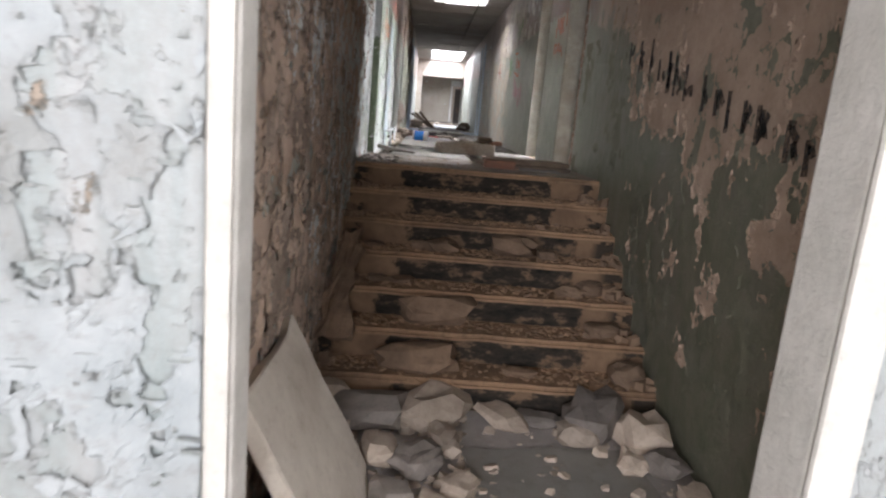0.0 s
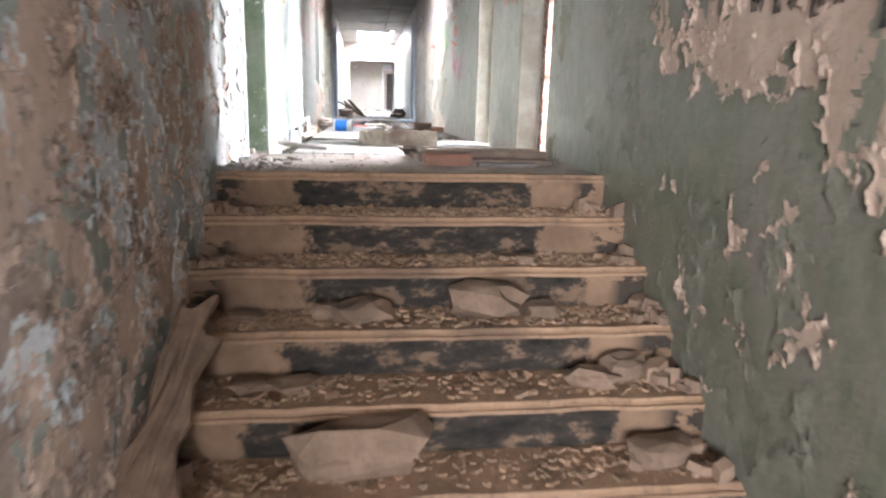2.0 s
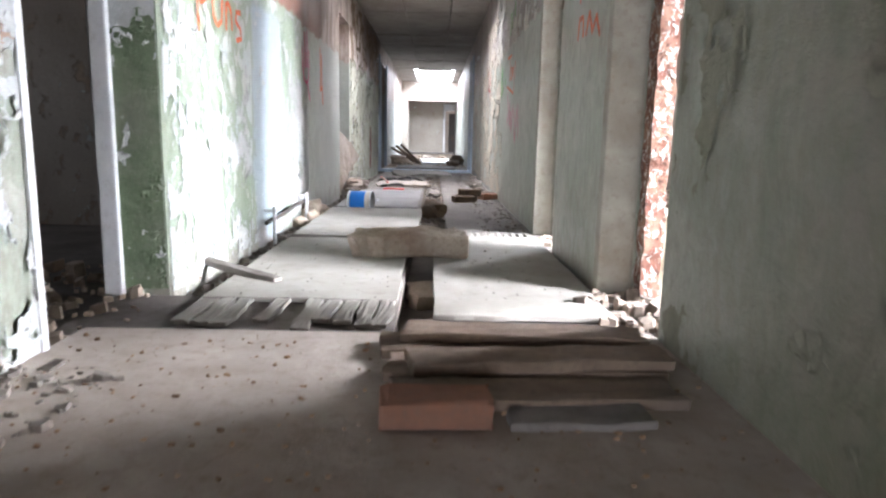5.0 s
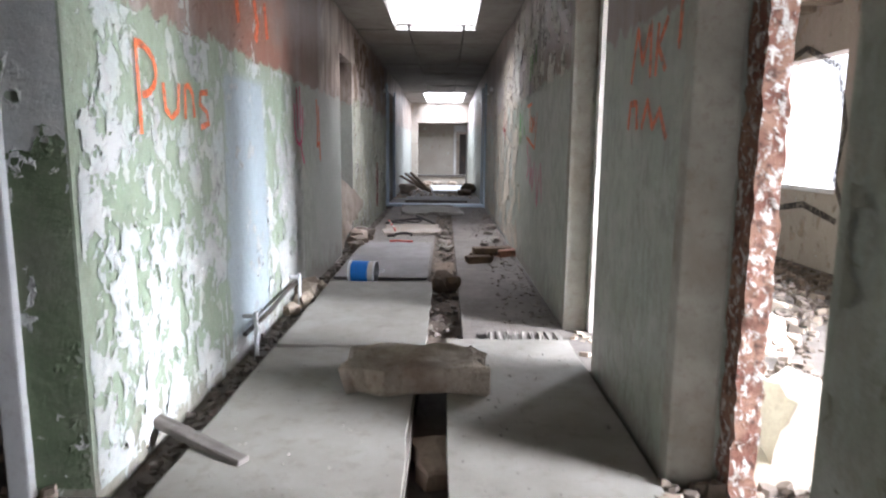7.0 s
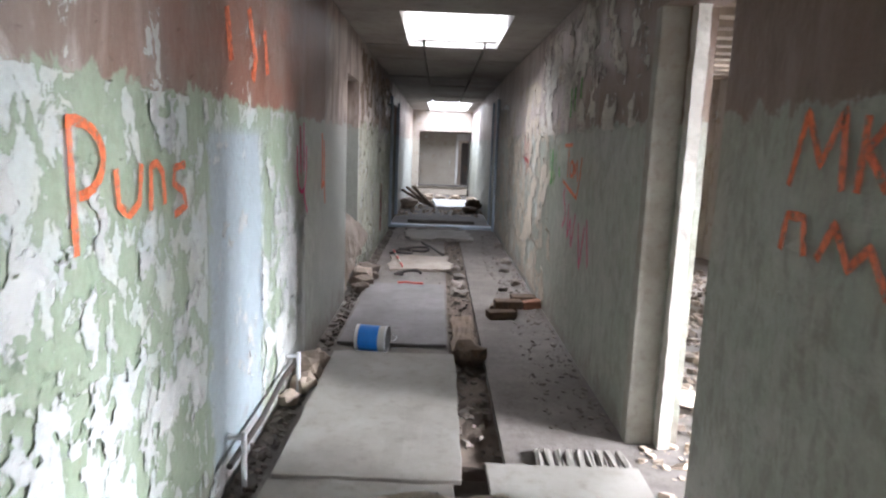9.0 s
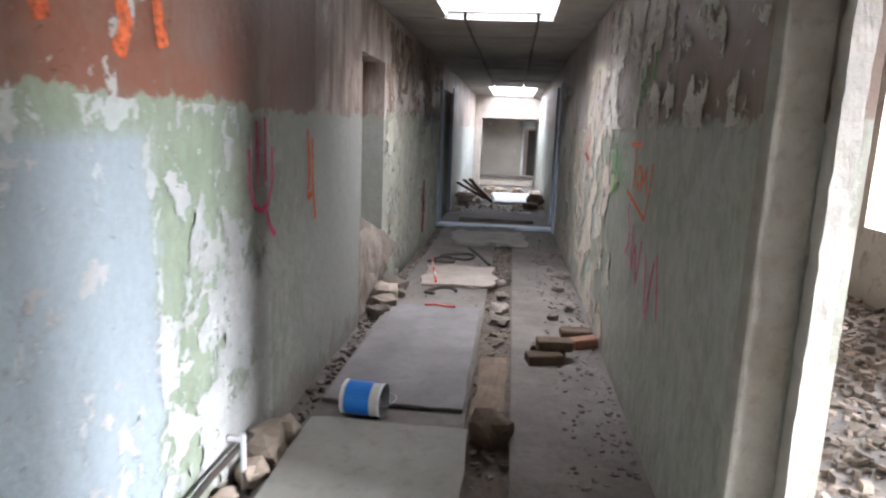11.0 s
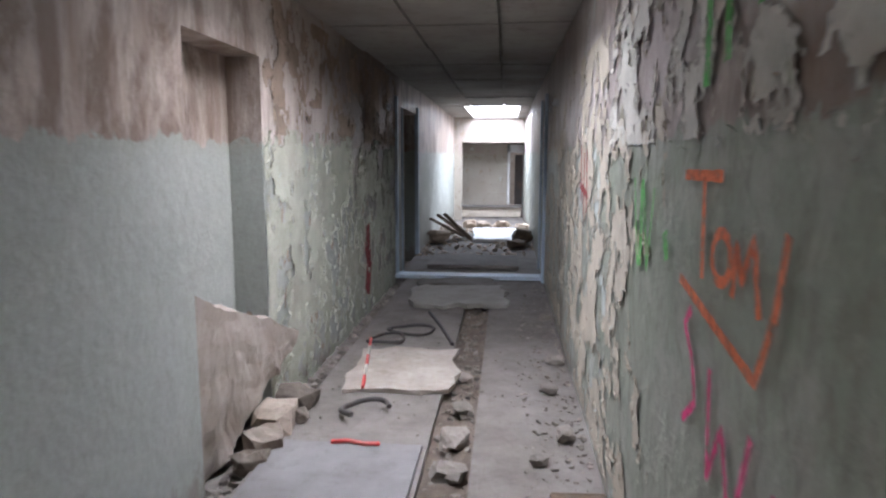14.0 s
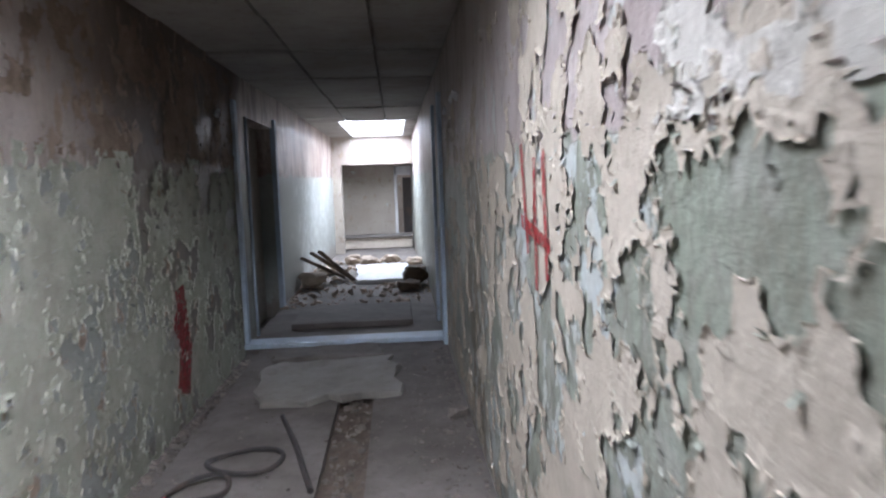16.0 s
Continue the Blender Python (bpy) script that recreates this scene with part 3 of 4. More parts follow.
for x0, x1, y0, y1 in ((-0.02, 0.93, 11.05, 12.85), (0.0, 1.13, 22.2, 26.0)):
    struct("trim_roof_light", boxes((x0 - 0.05, x0, y0, y1, 3.765, 3.98), (x1, x1 + 0.05, y0, y1, 3.765, 3.98), (x0 - 0.05, x1 + 0.05, y1, y1 + 0.05, 3.765, 3.98), (x0 - 0.05, x1 + 0.05, y0 - 0.05, y0, 3.765, 3.98)), WHITE, "pale roof light shaft", "roof light")
struct("wall_far_header", boxes((LX, RX, 26.1, 26.3, 2.93, 3.56), (LX, -0.3, 26.1, 26.3, 0.88, 2.93)), WALL_P, "lintel across the far end", "wall")
struct("wall_end", boxes((LT, 0.9, 27.5, 27.7, 0.6, 3.9), (1.5, RT + 0.6, 27.5, 27.7, 0.6, 3.9), (0.9, 1.5, 27.5, 27.7, 2.9, 3.9), (0.9, 1.5, 27.5, 27.7, 0.6, 1.2)), WALL_P, "brownish end wall with a doorway", "wall")
struct("wall_beyond", boxes((-0.7, 2.6, 29.5, 29.7, 0.6, 3.9)), WALL_P, "wall behind the end doorway", "wall")
struct("door_5", boxes((0.9, 0.97, 27.44, 27.5, 1.2, 2.9), (0.9, 1.5, 27.44, 27.5, 2.68, 2.9), bevel=0.006), WHITE, "white frame of the end doorway", "door frame")
struct("door_6", boxes((1.12, 1.6, 28.6, 28.65, 0.9, 2.62), bevel=0.006), DARK, "dark door leaf beyond the end doorway", "door")
bed = boxes((0.47, 0.71, 8.4, 16.9, 0.93, 1.0))
bmesh.ops.subdivide_edges(bed, edges=[e for e in bed.edges if abs(e.verts[0].co.y - e.verts[1].co.y) > 1], cuts=150)
bmesh.ops.subdivide_edges(bed, edges=[e for e in bed.edges if abs(e.verts[0].co.x - e.verts[1].co.x) > 0.1], cuts=5)
for v in bed.verts:
    if v.co.z > 0.98:
        v.co.z += 0.03 * noise.noise(v.co * 6) + 0.015 * noise.noise(v.co * 19)
struct("floor_duct_bed", bed, EARTH, "brown earth and dust filling the open duct", "dirt")
# side rooms
struct("wall_room_right", boxes((4.3, 4.5, 2.5, 4.4, 1.75, 3.1), (4.3, 4.5, 5.6, 7.0, 1.75, 3.1), (4.3, 4.5, 8.2, 10.9, 1.75, 3.1), (4.3, 4.5, 12.1, 12.7, 1.75, 3.1), (4.3, 4.5, 13.8, 15.0, 1.75, 3.1),
                                (4.3, 4.5, 2.5, 15.0, 0.8, 1.75), (4.3, 4.5, 2.5, 15.0, 3.1, 3.9), (RT, 4.5, 2.3, 2.5, 0.8, 3.9), (RT, 4.5, 15.0, 15.2, 0.8, 3.9)), WALL_P, "outer wall of the side room with window openings", "wall")
struct("floor_room_right", boxes((RT, 4.5, 2.3, 15.2, 0.6, 1.0)), CONCRETE, "rubble-strewn floor of the side room", "floor")
struct("ceiling_room_right", boxes((RT, 4.5, 2.3, 15.2, 3.62, 3.8)), CEIL, "boarded ceiling of the side room", "ceiling")
for i in range(28):
    y = 2.7 + i * 0.44
    struct("trim_lath", boxes((RT, 4.3, y, y + 0.16, 3.54, 3.62), bevel=0.008), LATH, "bare grey ceiling lath", "lath")
# the opening at y 7 to 8 is unseen, made for the added room lamp
struct("wall_room_left", boxes((-4.1, -3.9, 3.0, 7.0, 0.8, 3.9), (-4.1, -3.9, 8.0, 9.0, 0.8, 3.9), (-4.1, -3.9, 7.0, 8.0, 0.8, 1.9), (-4.1, -3.9, 7.0, 8.0, 2.9, 3.9), (-3.9, LT, 2.8, 3.0, 0.8, 3.9), (-3.9, LT, 9.0, 9.2, 0.8, 3.9)), WALL_P, "wall of the dark side room", "wall")
struct("floor_room_left", boxes((-4.1, LT, 2.8, 9.2, 0.6, 1.0)), CONCRETE, "rubble-strewn floor of the dark side room", "floor")
struct("ceiling_room_left", boxes((-4.1, LT, 2.8, 9.2, 3.6, 3.8)), CEIL, "ceiling of the dark side room", "ceiling")
struct("wall_niche", boxes((LT - 0.12, LT + 0.004, 11.4, 12.6, 0.8, 3.3)), WALL_L, "plastered back of the blocked doorway", "wall")
struct("wall_recess", boxes((LT - 0.12, LT + 0.004, 17.3, 19.0, 0.8, 3.4)), WALL_P, "grey back of the far recess", "wall")
ground = struct("ground", boxes((-300, 300, -300, 300, -0.6, -0.5)), LOWER, "bare ground outside", "ground")

# added panel that glows, stands in for the white daylight behind the windows
haze = bpy.data.materials.new("glowing_haze")
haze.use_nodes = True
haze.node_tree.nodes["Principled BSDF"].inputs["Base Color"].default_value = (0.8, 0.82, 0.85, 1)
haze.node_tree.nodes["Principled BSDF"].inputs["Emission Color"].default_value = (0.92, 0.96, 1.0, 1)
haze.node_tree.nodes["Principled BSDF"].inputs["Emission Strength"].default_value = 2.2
struct("backdrop", boxes((10, 10.2, -12, 40, -0.5, 5.4)), haze, "glowing panel for the pale hazy distance outside the windows", "backdrop")

# frames and jambs
struct("door_1", boxes((-0.415, -0.362, 1.255, 1.27, LOW, 2.3), (-0.42, -0.355, 1.27, 1.40, LOW, 2.3), (0.885, 0.985, 1.245, 1.27, LOW, 2.3), (0.89, 0.95, 1.27, 1.47, LOW, 2.3), (-0.415, 0.985, 1.25, 1.27, 2.3, 2.40), bevel=0.012), CREAM, "white chipped frame of the stair doorway", "door frame")
struct("door_2", boxes((LT - 0.06, LT + 0.015, 5.66, 5.76, FZ, 3.14), (LT - 0.06, LT + 0.015, 6.585, 6.66, FZ, 3.14), (LX - 0.08, LX + 0.012, 5.70, 5.735, LAND - 0.05, 3.14), bevel=0.008), WHITE, "white chipped door frame at the stair head", "door frame")


def jamb(name, x0, x1, y0, y1, z0, z1, mat, label, seed, amount=0.03):
    """A ragged upright of broken wall or frame."""
    bm = boxes((x0, x1, y0, y1, z0, z1))
    bmesh.ops.subdivide_edges(bm, edges=[e for e in bm.edges if abs(e.verts[0].co.z - e.verts[1].co.z) > 0.5], cuts=48)
    bmesh.ops.subdivide_edges(bm, edges=[e for e in bm.edges if abs(e.verts[0].co.z - e.verts[1].co.z) < 0.001], cuts=3, use_grid_fill=True)
    for v in bm.verts:
        n = noise.noise_vector(Vector((v.co.x * 9, v.co.y * 9, v.co.z * 26 + seed * 11)))
        m2 = noise.noise_vector(Vector((v.co.x * 25, v.co.y * 25, v.co.z * 30 + seed)))
        v.co.x += n.x * amount + m2.x * amount * 0.5
        v.co.y += n.y * amount + m2.y * amount * 0.5
    return struct(name, bm, mat, label, "door jamb")


jamb("trim_jamb", RX + 0.155, RX + 0.235, 6.6, 6.71, FZ - 0.02, 3.16, PEELRED, "red brick jamb with flaking white paint", 1, 0.012)
jamb("trim_jamb", RX + 0.14, RX + 0.2, 8.55, 8.62, FZ - 0.02, 3.16, CREAM, "white flaking door frame post", 2, 0.006)
struct("trim_reveal", boxes((RX - 0.004, RX + 0.15, 6.713, 6.80, FZ - 0.05, 3.16), bevel=0.012), REVEAL, "pale concrete reveal of the side doorway", "door reveal")
struct("trim_reveal", boxes((RX - 0.004, RX + 0.13, 8.61, 8.70, FZ - 0.05, 3.16), bevel=0.012), REVEAL, "pale concrete reveal of the side doorway", "door reveal")
struct("door_3", boxes((LX - 0.03, LX + 0.035, 16.9, 17.0, FZ, 3.3), (LX - 0.12, LX + 0.02, 17.40, 17.46, FZ, 3.2), (LX - 0.03, LX + 0.03, 18.86, 18.98, FZ, 3.3), (RX - 0.035, RX + 0.02, 16.7, 16.86, FZ, 3.3), (RX - 0.03, RX + 0.02, 17.7, 17.82, FZ, 3.3), bevel=0.008), BLUEW, "bluish white posts of the corridor doorway", "door frame")
struct("trim_threshold", boxes((LX, RX, 16.86, 17.08, FZ, FZ + 0.05), bevel=0.012), BLUEW, "worn bluish threshold across the corridor", "threshold")
struct("trim_threshold", boxes((-0.2, 1.05, 17.6, 18.6, FZ, FZ + 0.06), bevel=0.012), CONCRETE, "grey raised slab beyond the threshold", "threshold")

# ---- stairs ----
stairs = tagged(new("stairs"), "worn concrete stairs with dark painted risers", "stairs", kind="structure")
RISE, RUN = (LAND - LOW) / 7, 0.275


def step_mesh(i):
    top, y0 = LAND - RISE * i, 4.83 - RUN * i
    run = RUN if i else 0.05
    bm = boxes((LX, RX, y0 + 0.012, y0 + run + 0.04, top - RISE - 0.01, top - 0.035), (LX, RX, y0, y0 + run + 0.03, top - 0.035, top))
    bmesh.ops.subdivide_edges(bm, edges=[e for e in bm.edges if abs(e.verts[0].co.x - e.verts[1].co.x) > 0.5], cuts=40)
    for v in bm.verts:
        if v.co.y < y0 + 0.01:
            n = noise.noise_vector(Vector((v.co.x * 6, i * 4.1, 0)))
            v.co.y += abs(n.x) * 0.012
            v.co.z += n.y * 0.006
    bmesh.ops.bevel(bm, geom=[e for e in bm.edges if all(v.co.y < y0 + 0.024 and v.co.z > top - 0.02 for v in e.verts)], offset=0.022, segments=3, affect="EDGES")
    return bm


for i in range(7):
    st = part("step", step_mesh(i), STEP, stairs)
    y0, top = 4.83 - RUN * i, LAND - RISE * i
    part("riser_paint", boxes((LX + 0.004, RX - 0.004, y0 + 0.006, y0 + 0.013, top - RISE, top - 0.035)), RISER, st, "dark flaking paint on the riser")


def on_steps(rng):
    i = rng.choice((0.6, 1, 1, 2, 2, 3, 3, 4, 5, 6))
    i = int(max(1, i))
    a = rng.random()
    u = rng.random() ** 1.8
    x = LX + 0.02 + u * 0.9 if a < 0.5 else RX - 0.02 - u * 0.9
    return x, 4.83 - RUN * i + 0.05 + 0.22 * rng.random() ** 0.8, LAND - RISE * i


scatter("step_debris", 15000, on_steps, 0.002, 0.026, BROWNCHIP, "paint chips and crumbs on the treads", 1, 0.16)
scatter("step_rubble", 70, on_steps, 0.012, 0.04, STAIRST, "broken plaster on the treads", 2, 0.45)

# ---- things: lower floor and stairs ----
thing("plaster_slab", slab(0.72, 0.75, 0.05, 0.05, 4, 3), PALE, (-0.29, 2.12, 0.33, 0, -118, 0), "pale broken plaster slab leaning on the stair wall", "slab")
thing("cardboard_sheet", slab(0.8, 0.72, 0.012, 0.02, 4, 5), BOARD, (0.72, 2.45, LOW, 0, 0, 6), "grey dusty sheet lying on the floor", "sheet")
HEAP = ((-0.2, 2.95, 0.34, 0.24, 0.12), (0.15, 3.05, 0.42, 0.22, 0.13), (-0.1, 2.6, 0.2, 0.15, 0.09), (0.08, 2.55, 0.16, 0.2, 0.1), (0.2, 2.75, 0.13, 0.22, 0.08), (0.25, 2.4, 0.16, 0.12, 0.05),
        (-0.02, 2.3, 0.2, 0.14, 0.07), (0.18, 2.2, 0.22, 0.16, 0.06), (-0.3, 2.75, 0.14, 0.1, 0.08), (0.95, 3.0, 0.36, 0.24, 0.17), (1.16, 2.88, 0.26, 0.2, 0.14), (0.85, 2.86, 0.18, 0.14, 0.1),
        (1.2, 2.65, 0.16, 0.14, 0.09), (1.08, 2.7, 0.2, 0.12, 0.07), (0.5, 3.05, 0.3, 0.16, 0.06), (0.7, 3.08, 0.22, 0.12, 0.05), (-0.38, 3.05, 0.2, 0.2, 0.14), (1.26, 2.45, 0.12, 0.12, 0.06))
for i, (x, y, w, d, h) in enumerate(HEAP):
    thing("rubble_stone", rock(w, d, h, i), STONE if i % 3 else GREYDUST, (x, y, LOW, 0, 0, i * 47 % 180), "broken plaster lump in the heap at the stair foot", "rubble", "heap at the stair foot")
thing("brick", boxes((-0.11, 0.11, -0.06, 0.06, 0, 0.065), bevel=0.008, jitter=0.004), BRICK, (0.05, 2.05, LOW, 0, 0, 20), "broken red brick among the rubble", "brick")


def tread(i):
    return LAND - RISE * i, 4.83 - RUN * i


ON_TREADS = ((0.64, 3, 0.12, 0.32, 0.17, 0.15), (0.86, 3, 0.14, 0.14, 0.1, 0.07), (0.16, 3, 0.12, 0.24, 0.14, 0.09), (0.02, 3, 0.16, 0.12, 0.1, 0.07), (0.14, 5, 0.15, 0.44, 0.2, 0.17),
             (0.98, 4, 0.12, 0.2, 0.12, 0.07), (-0.22, 4, 0.16, 0.14, 0.1, 0.04), (-0.08, 4, 0.16, 0.16, 0.12, 0.04), (0.05, 6, 0.1, 0.5, 0.2, 0.16), (1.12, 5, 0.14, 0.2, 0.14, 0.08),
             (-0.28, 3, 0.17, 0.14, 0.1, 0.03), (1.2, 6, 0.12, 0.2, 0.16, 0.12), (0.84, 2, 0.07, 0.09, 0.06, 0.05), (0.62, 6, 0.12, 0.2, 0.1, 0.05), (1.1, 4, 0.16, 0.16, 0.12, 0.09))
for i, (x, k, dy, w, d, h) in enumerate(ON_TREADS):
    z, y = tread(k)
    thing("rubble_stone", rock(w * 0.85, d * 0.9, h * 0.8, i + 40), STAIRST, (x, y + dy + 0.02, z - 0.005, 0, 0, i * 17 % 40 - 20), "broken plaster lump lying on a stair tread", "rubble", "lumps on the stairs")
scatter("step_end_rubble", 420, lambda g: (lambda k: ((LX + 0.01 + 0.12 * g.random() ** 2) if g.random() < 0.5 else (RX - 0.01 - 0.14 * g.random() ** 2), 4.83 - RUN * k + 0.04 + 0.22 * g.random(), LAND - RISE * k))(g.randint(1, 6)), 0.012, 0.06, STAIRST, "crumbled step ends beside the walls", 3, 0.7)
thing("stair_board", slab(0.16, 0.85, 0.04, 0.09, 7, 8, 0.02), STAIRST, (LX + 0.1, 3.65, 0.50, 31, 0, 0), "brown dusty board sloping along the stair edge", "board")
scatter("floor_debris", 900, lambda g: (g.uniform(LX + 0.05, RX - 0.05) if g.random() < 0.5 else g.uniform(-0.4, 0.3), g.uniform(1.6, 3.1), LOW), 0.006, 0.05, STONE, "crumbled plaster on the lower floor", 5, 0.5)

# ---- stair head and covered duct ----
for x, y, w, d, z, rz in ((0.86, 5.42, 0.72, 0.16, LAND, 3), (0.85, 5.60, 0.74, 0.17, LAND, 1), (0.9, 5.58, 0.7, 0.15, LAND + 0.032, 6), (0.84, 5.78, 0.78, 0.16, LAND, 2), (0.88, 5.80, 0.72, 0.14, LAND + 0.032, -3)):
    thing("plank", slab(w, d, 0.03, 0.02, 5, int(y * 100)), WOOD, (x, y, z, 0, 0, rz), "brown dusty broken plank on the landing", "plank", "planks on the landing")
thing("brick", boxes((-0.125, 0.125, -0.06, 0.06, 0, 0.065), bevel=0.012, jitter=0.006), BRICK, (0.62, 5.29, LAND, 0, 0, 3), "red brick lying on the landing", "brick")
thing("broken_slate", slab(0.34, 0.1, 0.02, 0.02, 4, 9), GREYWOOD, (0.95, 5.29, LAND, 0, 0, 5), "grey flat shard on the landing", "shard")


def sheet(name, x0, x1, y0, y1, z, near_ribs=0, far_ribs=0, seed=0, mat=BOARD):
    """A fibre panel; where its skin has broken off, the ribs of the core show."""
    ob = root(name, ((x0 + x1) / 2, (y0 + y1) / 2, z, 0, 0, 0), "grey fibre panel with a broken ribbed end over the duct" if near_ribs + far_ribs else "grey dusty fibre panel laid over the duct", "panel", "panels over the duct")
    w, d = x1 - x0, y1 - y0
    part("skin", slab(w, d, 0.022, 0.012, 8, seed, 0.002), mat, ob)
    rng = random.Random(seed)
    for i in range(near_ribs):
        if i in (3, 5):
            continue
        ln = rng.uniform(0.3, 0.42)
        rib = part("rib", slab(0.062, ln, 0.016, 0.016, 4, seed + i), BOARD, ob)
        place(rib, -w / 2 + (i + 0.5) * w / near_ribs, -d / 2 - ln / 2 + 0.02, 0.0, rng.uniform(-1, 1), rng.uniform(-3, 3), rng.uniform(-3, 3))
    for i in range(far_ribs):
        rib = part("rib", slab(0.03, 0.2, 0.02, 0.008, 2, seed + i), BOARD, ob)
        place(rib, w / 2 - 0.02 - (i + 0.5) * 0.05, d / 2 + 0.07, 0.0, 0, rng.uniform(-8, 8), rng.uniform(-6, 6))
    return ob


sheet("fibre_panel", -0.33, 0.46, 6.5, 8.12, FZ + 0.008, near_ribs=11, seed=11)
sheet("fibre_panel", -0.31, 0.50, 8.10, 9.78, FZ + 0.026, seed=12)
sheet("fibre_panel", 0.61, 1.31, 6.28, 8.3, FZ + 0.008, far_ribs=9, seed=13)
sheet("fibre_panel", -0.33, 0.45, 10.05, 12.1, FZ + 0.006, seed=14, mat=GREYB)
thing("concrete_chunk", slab(0.68, 0.38, 0.12, 0.075, 9, 21, 0.02), ROUGHC, (0.47, 7.62, FZ + 0.03, 0, 0, -2), "thick pale broken concrete chunk lying on the panels", "concrete chunk")
thing("duct_stone", slab(0.16, 0.3, 0.07, 0.04, 4, 31), STONE, (0.57, 7.05, 0.93, 0, 0, 10), "stone lying in the open duct", "rubble")
thing("stick", slab(0.5, 0.055, 0.035, 0.01, 5, 33), GREYWOOD, (-0.3, 6.93, FZ + 0.03, 0, 4, -33), "grey weathered wooden stick on the panel edge", "stick")
duct_board = thing("duct_board", slab(0.18, 1.1, 0.03, 0.02, 6, 36), WOOD, (0.59, 10.5, 1.0, 0, 0, 0), "grey narrow board lying in the duct", "board")
thing("duct_stone", rock(0.17, 0.2, 0.15, 37), SOOT, (0.6, 9.85, 0.98, 0, 0, 30), "dark lump standing in the duct", "rubble")


def pipe(points, r, seg=8):
    bm = bmesh.new()
    rings = []
    for i, p in enumerate(points):
        a, b = Vector(points[max(i - 1, 0)]), Vector(points[min(i + 1, len(points) - 1)])
        q = (b - a).to_track_quat("Z", "Y").to_matrix()
        rings.append([bm.verts.new(Vector(p) + q @ Vector((r * math.cos(6.283 * k / seg), r * math.sin(6.283 * k / seg), 0))) for k in range(seg)])
    for u, v in zip(rings, rings[1:]):
        for k in range(seg):
            bm.faces.new((u[k], u[(k + 1) % seg], v[(k + 1) % seg], v[k]))
    bm.faces.new(rings[0][::-1])
    bm.faces.new(rings[-1])
    return bm


rail = root("pipe_rail", (-0.45, 8.65, 1.0, 0, 0, 0), "thin dark pipe on white pegs along the wall foot", "pipe")
part("pipe", pipe([(0, -0.65, 0.18), (0.01, -0.2, 0.19), (-0.01, 0.3, 0.2), (0, 0.68, 0.2)], 0.014), DARK, rail)
for y in (-0.52, 0.55):
    part("peg", pipe([(0.02, y, 0), (0.02, y, 0.27)], 0.013), WHITE, rail, "white painted peg")
    part("bracket", boxes((-0.05, 0.03, y - 0.012, y + 0.012, 0.235, 0.255), bevel=0.004), WHITE, rail)
for i, (x, y, s) in enumerate(((-0.43, 9.45, 0.17), (-0.42, 9.25, 0.11), (-0.4, 9.62, 0.13), (-0.45, 9.05, 0.09))):
    thing("rubble_stone", rock(s, s * 1.2, s * 0.9, 90 + i), STONE, (x, y, 1.0, 0, 0, i * 50), "plaster lump in the gutter by the wall", "rubble", "gutter lumps")


def can():
    ob = root("paint_can", (-0.07, 9.94, FZ + 0.093, 0, 0, -8), "blue metal paint can with white rims lying on its side", "paint can")
    R, L = 0.088, 0.22
    def ring(x0, x1, r0, r1, n=28, inner=False):
        bm = bmesh.new()
        a = [bm.verts.new((x0, r0 * math.cos(6.283 * k / n), r0 * math.sin(6.283 * k / n))) for k in range(n)]
        b = [bm.verts.new((x1, r1 * math.cos(6.283 * k / n), r1 * math.sin(6.283 * k / n))) for k in range(n)]
        for k in range(n):
            q = (a[k], a[(k + 1) % n], b[(k + 1) % n], b[k])
            bm.faces.new(q if inner else q[::-1])
        return bm, a, b
    bm, a, b = ring(-L / 2, L / 2, R, R)
    bm.faces.new(a)
    body = part("body", bm, CREAM, ob, "white painted can wall")
    bm, a, b = ring(-L / 2 + 0.005, L / 2 - 0.001, R - 0.003, R - 0.003, inner=True)
    bm.faces.new(a)
    part("inside", bm, TIN, ob, "dull tin inside")
    for x in (-L / 2, L / 2 - 0.014):
        bm, a, b = ring(x, x + 0.014, R + 0.004, R + 0.004)
        part("rim", bm, WHITE, ob, "white metal rim")
    part("label", ring(-0.088, 0.052, R + 0.0015, R + 0.0015)[0], BLUE, body, "plain blue label band")
    part("handle", pipe([(L / 2 + 0.06 * math.sin(t), (R + 0.006) * math.cos(t), 0.01) for t in [i * 0.314 for i in range(11)]], 0.002, 6), TIN, ob, "thin wire handle")
    return ob


can()
for x, y, z, rx, rz, mat, lab in ((0.93, 10.95, FZ, 0, 15, SOOT, "dark sooty brick on the corridor floor"), (0.97, 11.12, FZ, 0, -8, SOOT, "dark sooty brick on the corridor floor"), (1.0, 11.06, FZ + 0.068, 0, 5, SOOT, "dark sooty brick on top of another"),
                                  (1.2, 11.55, FZ, 0, 3, SOOT, "dark brick with a pale top by the wall"), (1.24, 11.36, FZ, 0, 30, BRICK, "broken red brick by the wall")):
    thing("brick", boxes((-0.12, 0.12, -0.06, 0.06, 0, 0.068), bevel=0.01, jitter=0.005), mat, (x, y, z, rx, 0, rz), lab, "brick", "bricks by the wall")

# ---- middle of the corridor ----
thing("plaster_slab", slab(0.72, 0.92, 0.03, 0.06, 6, 51), LANDING, (0.17, 13.35, FZ, 0, 0, 2), "pale pinkish plaster slab flat on the floor", "slab")


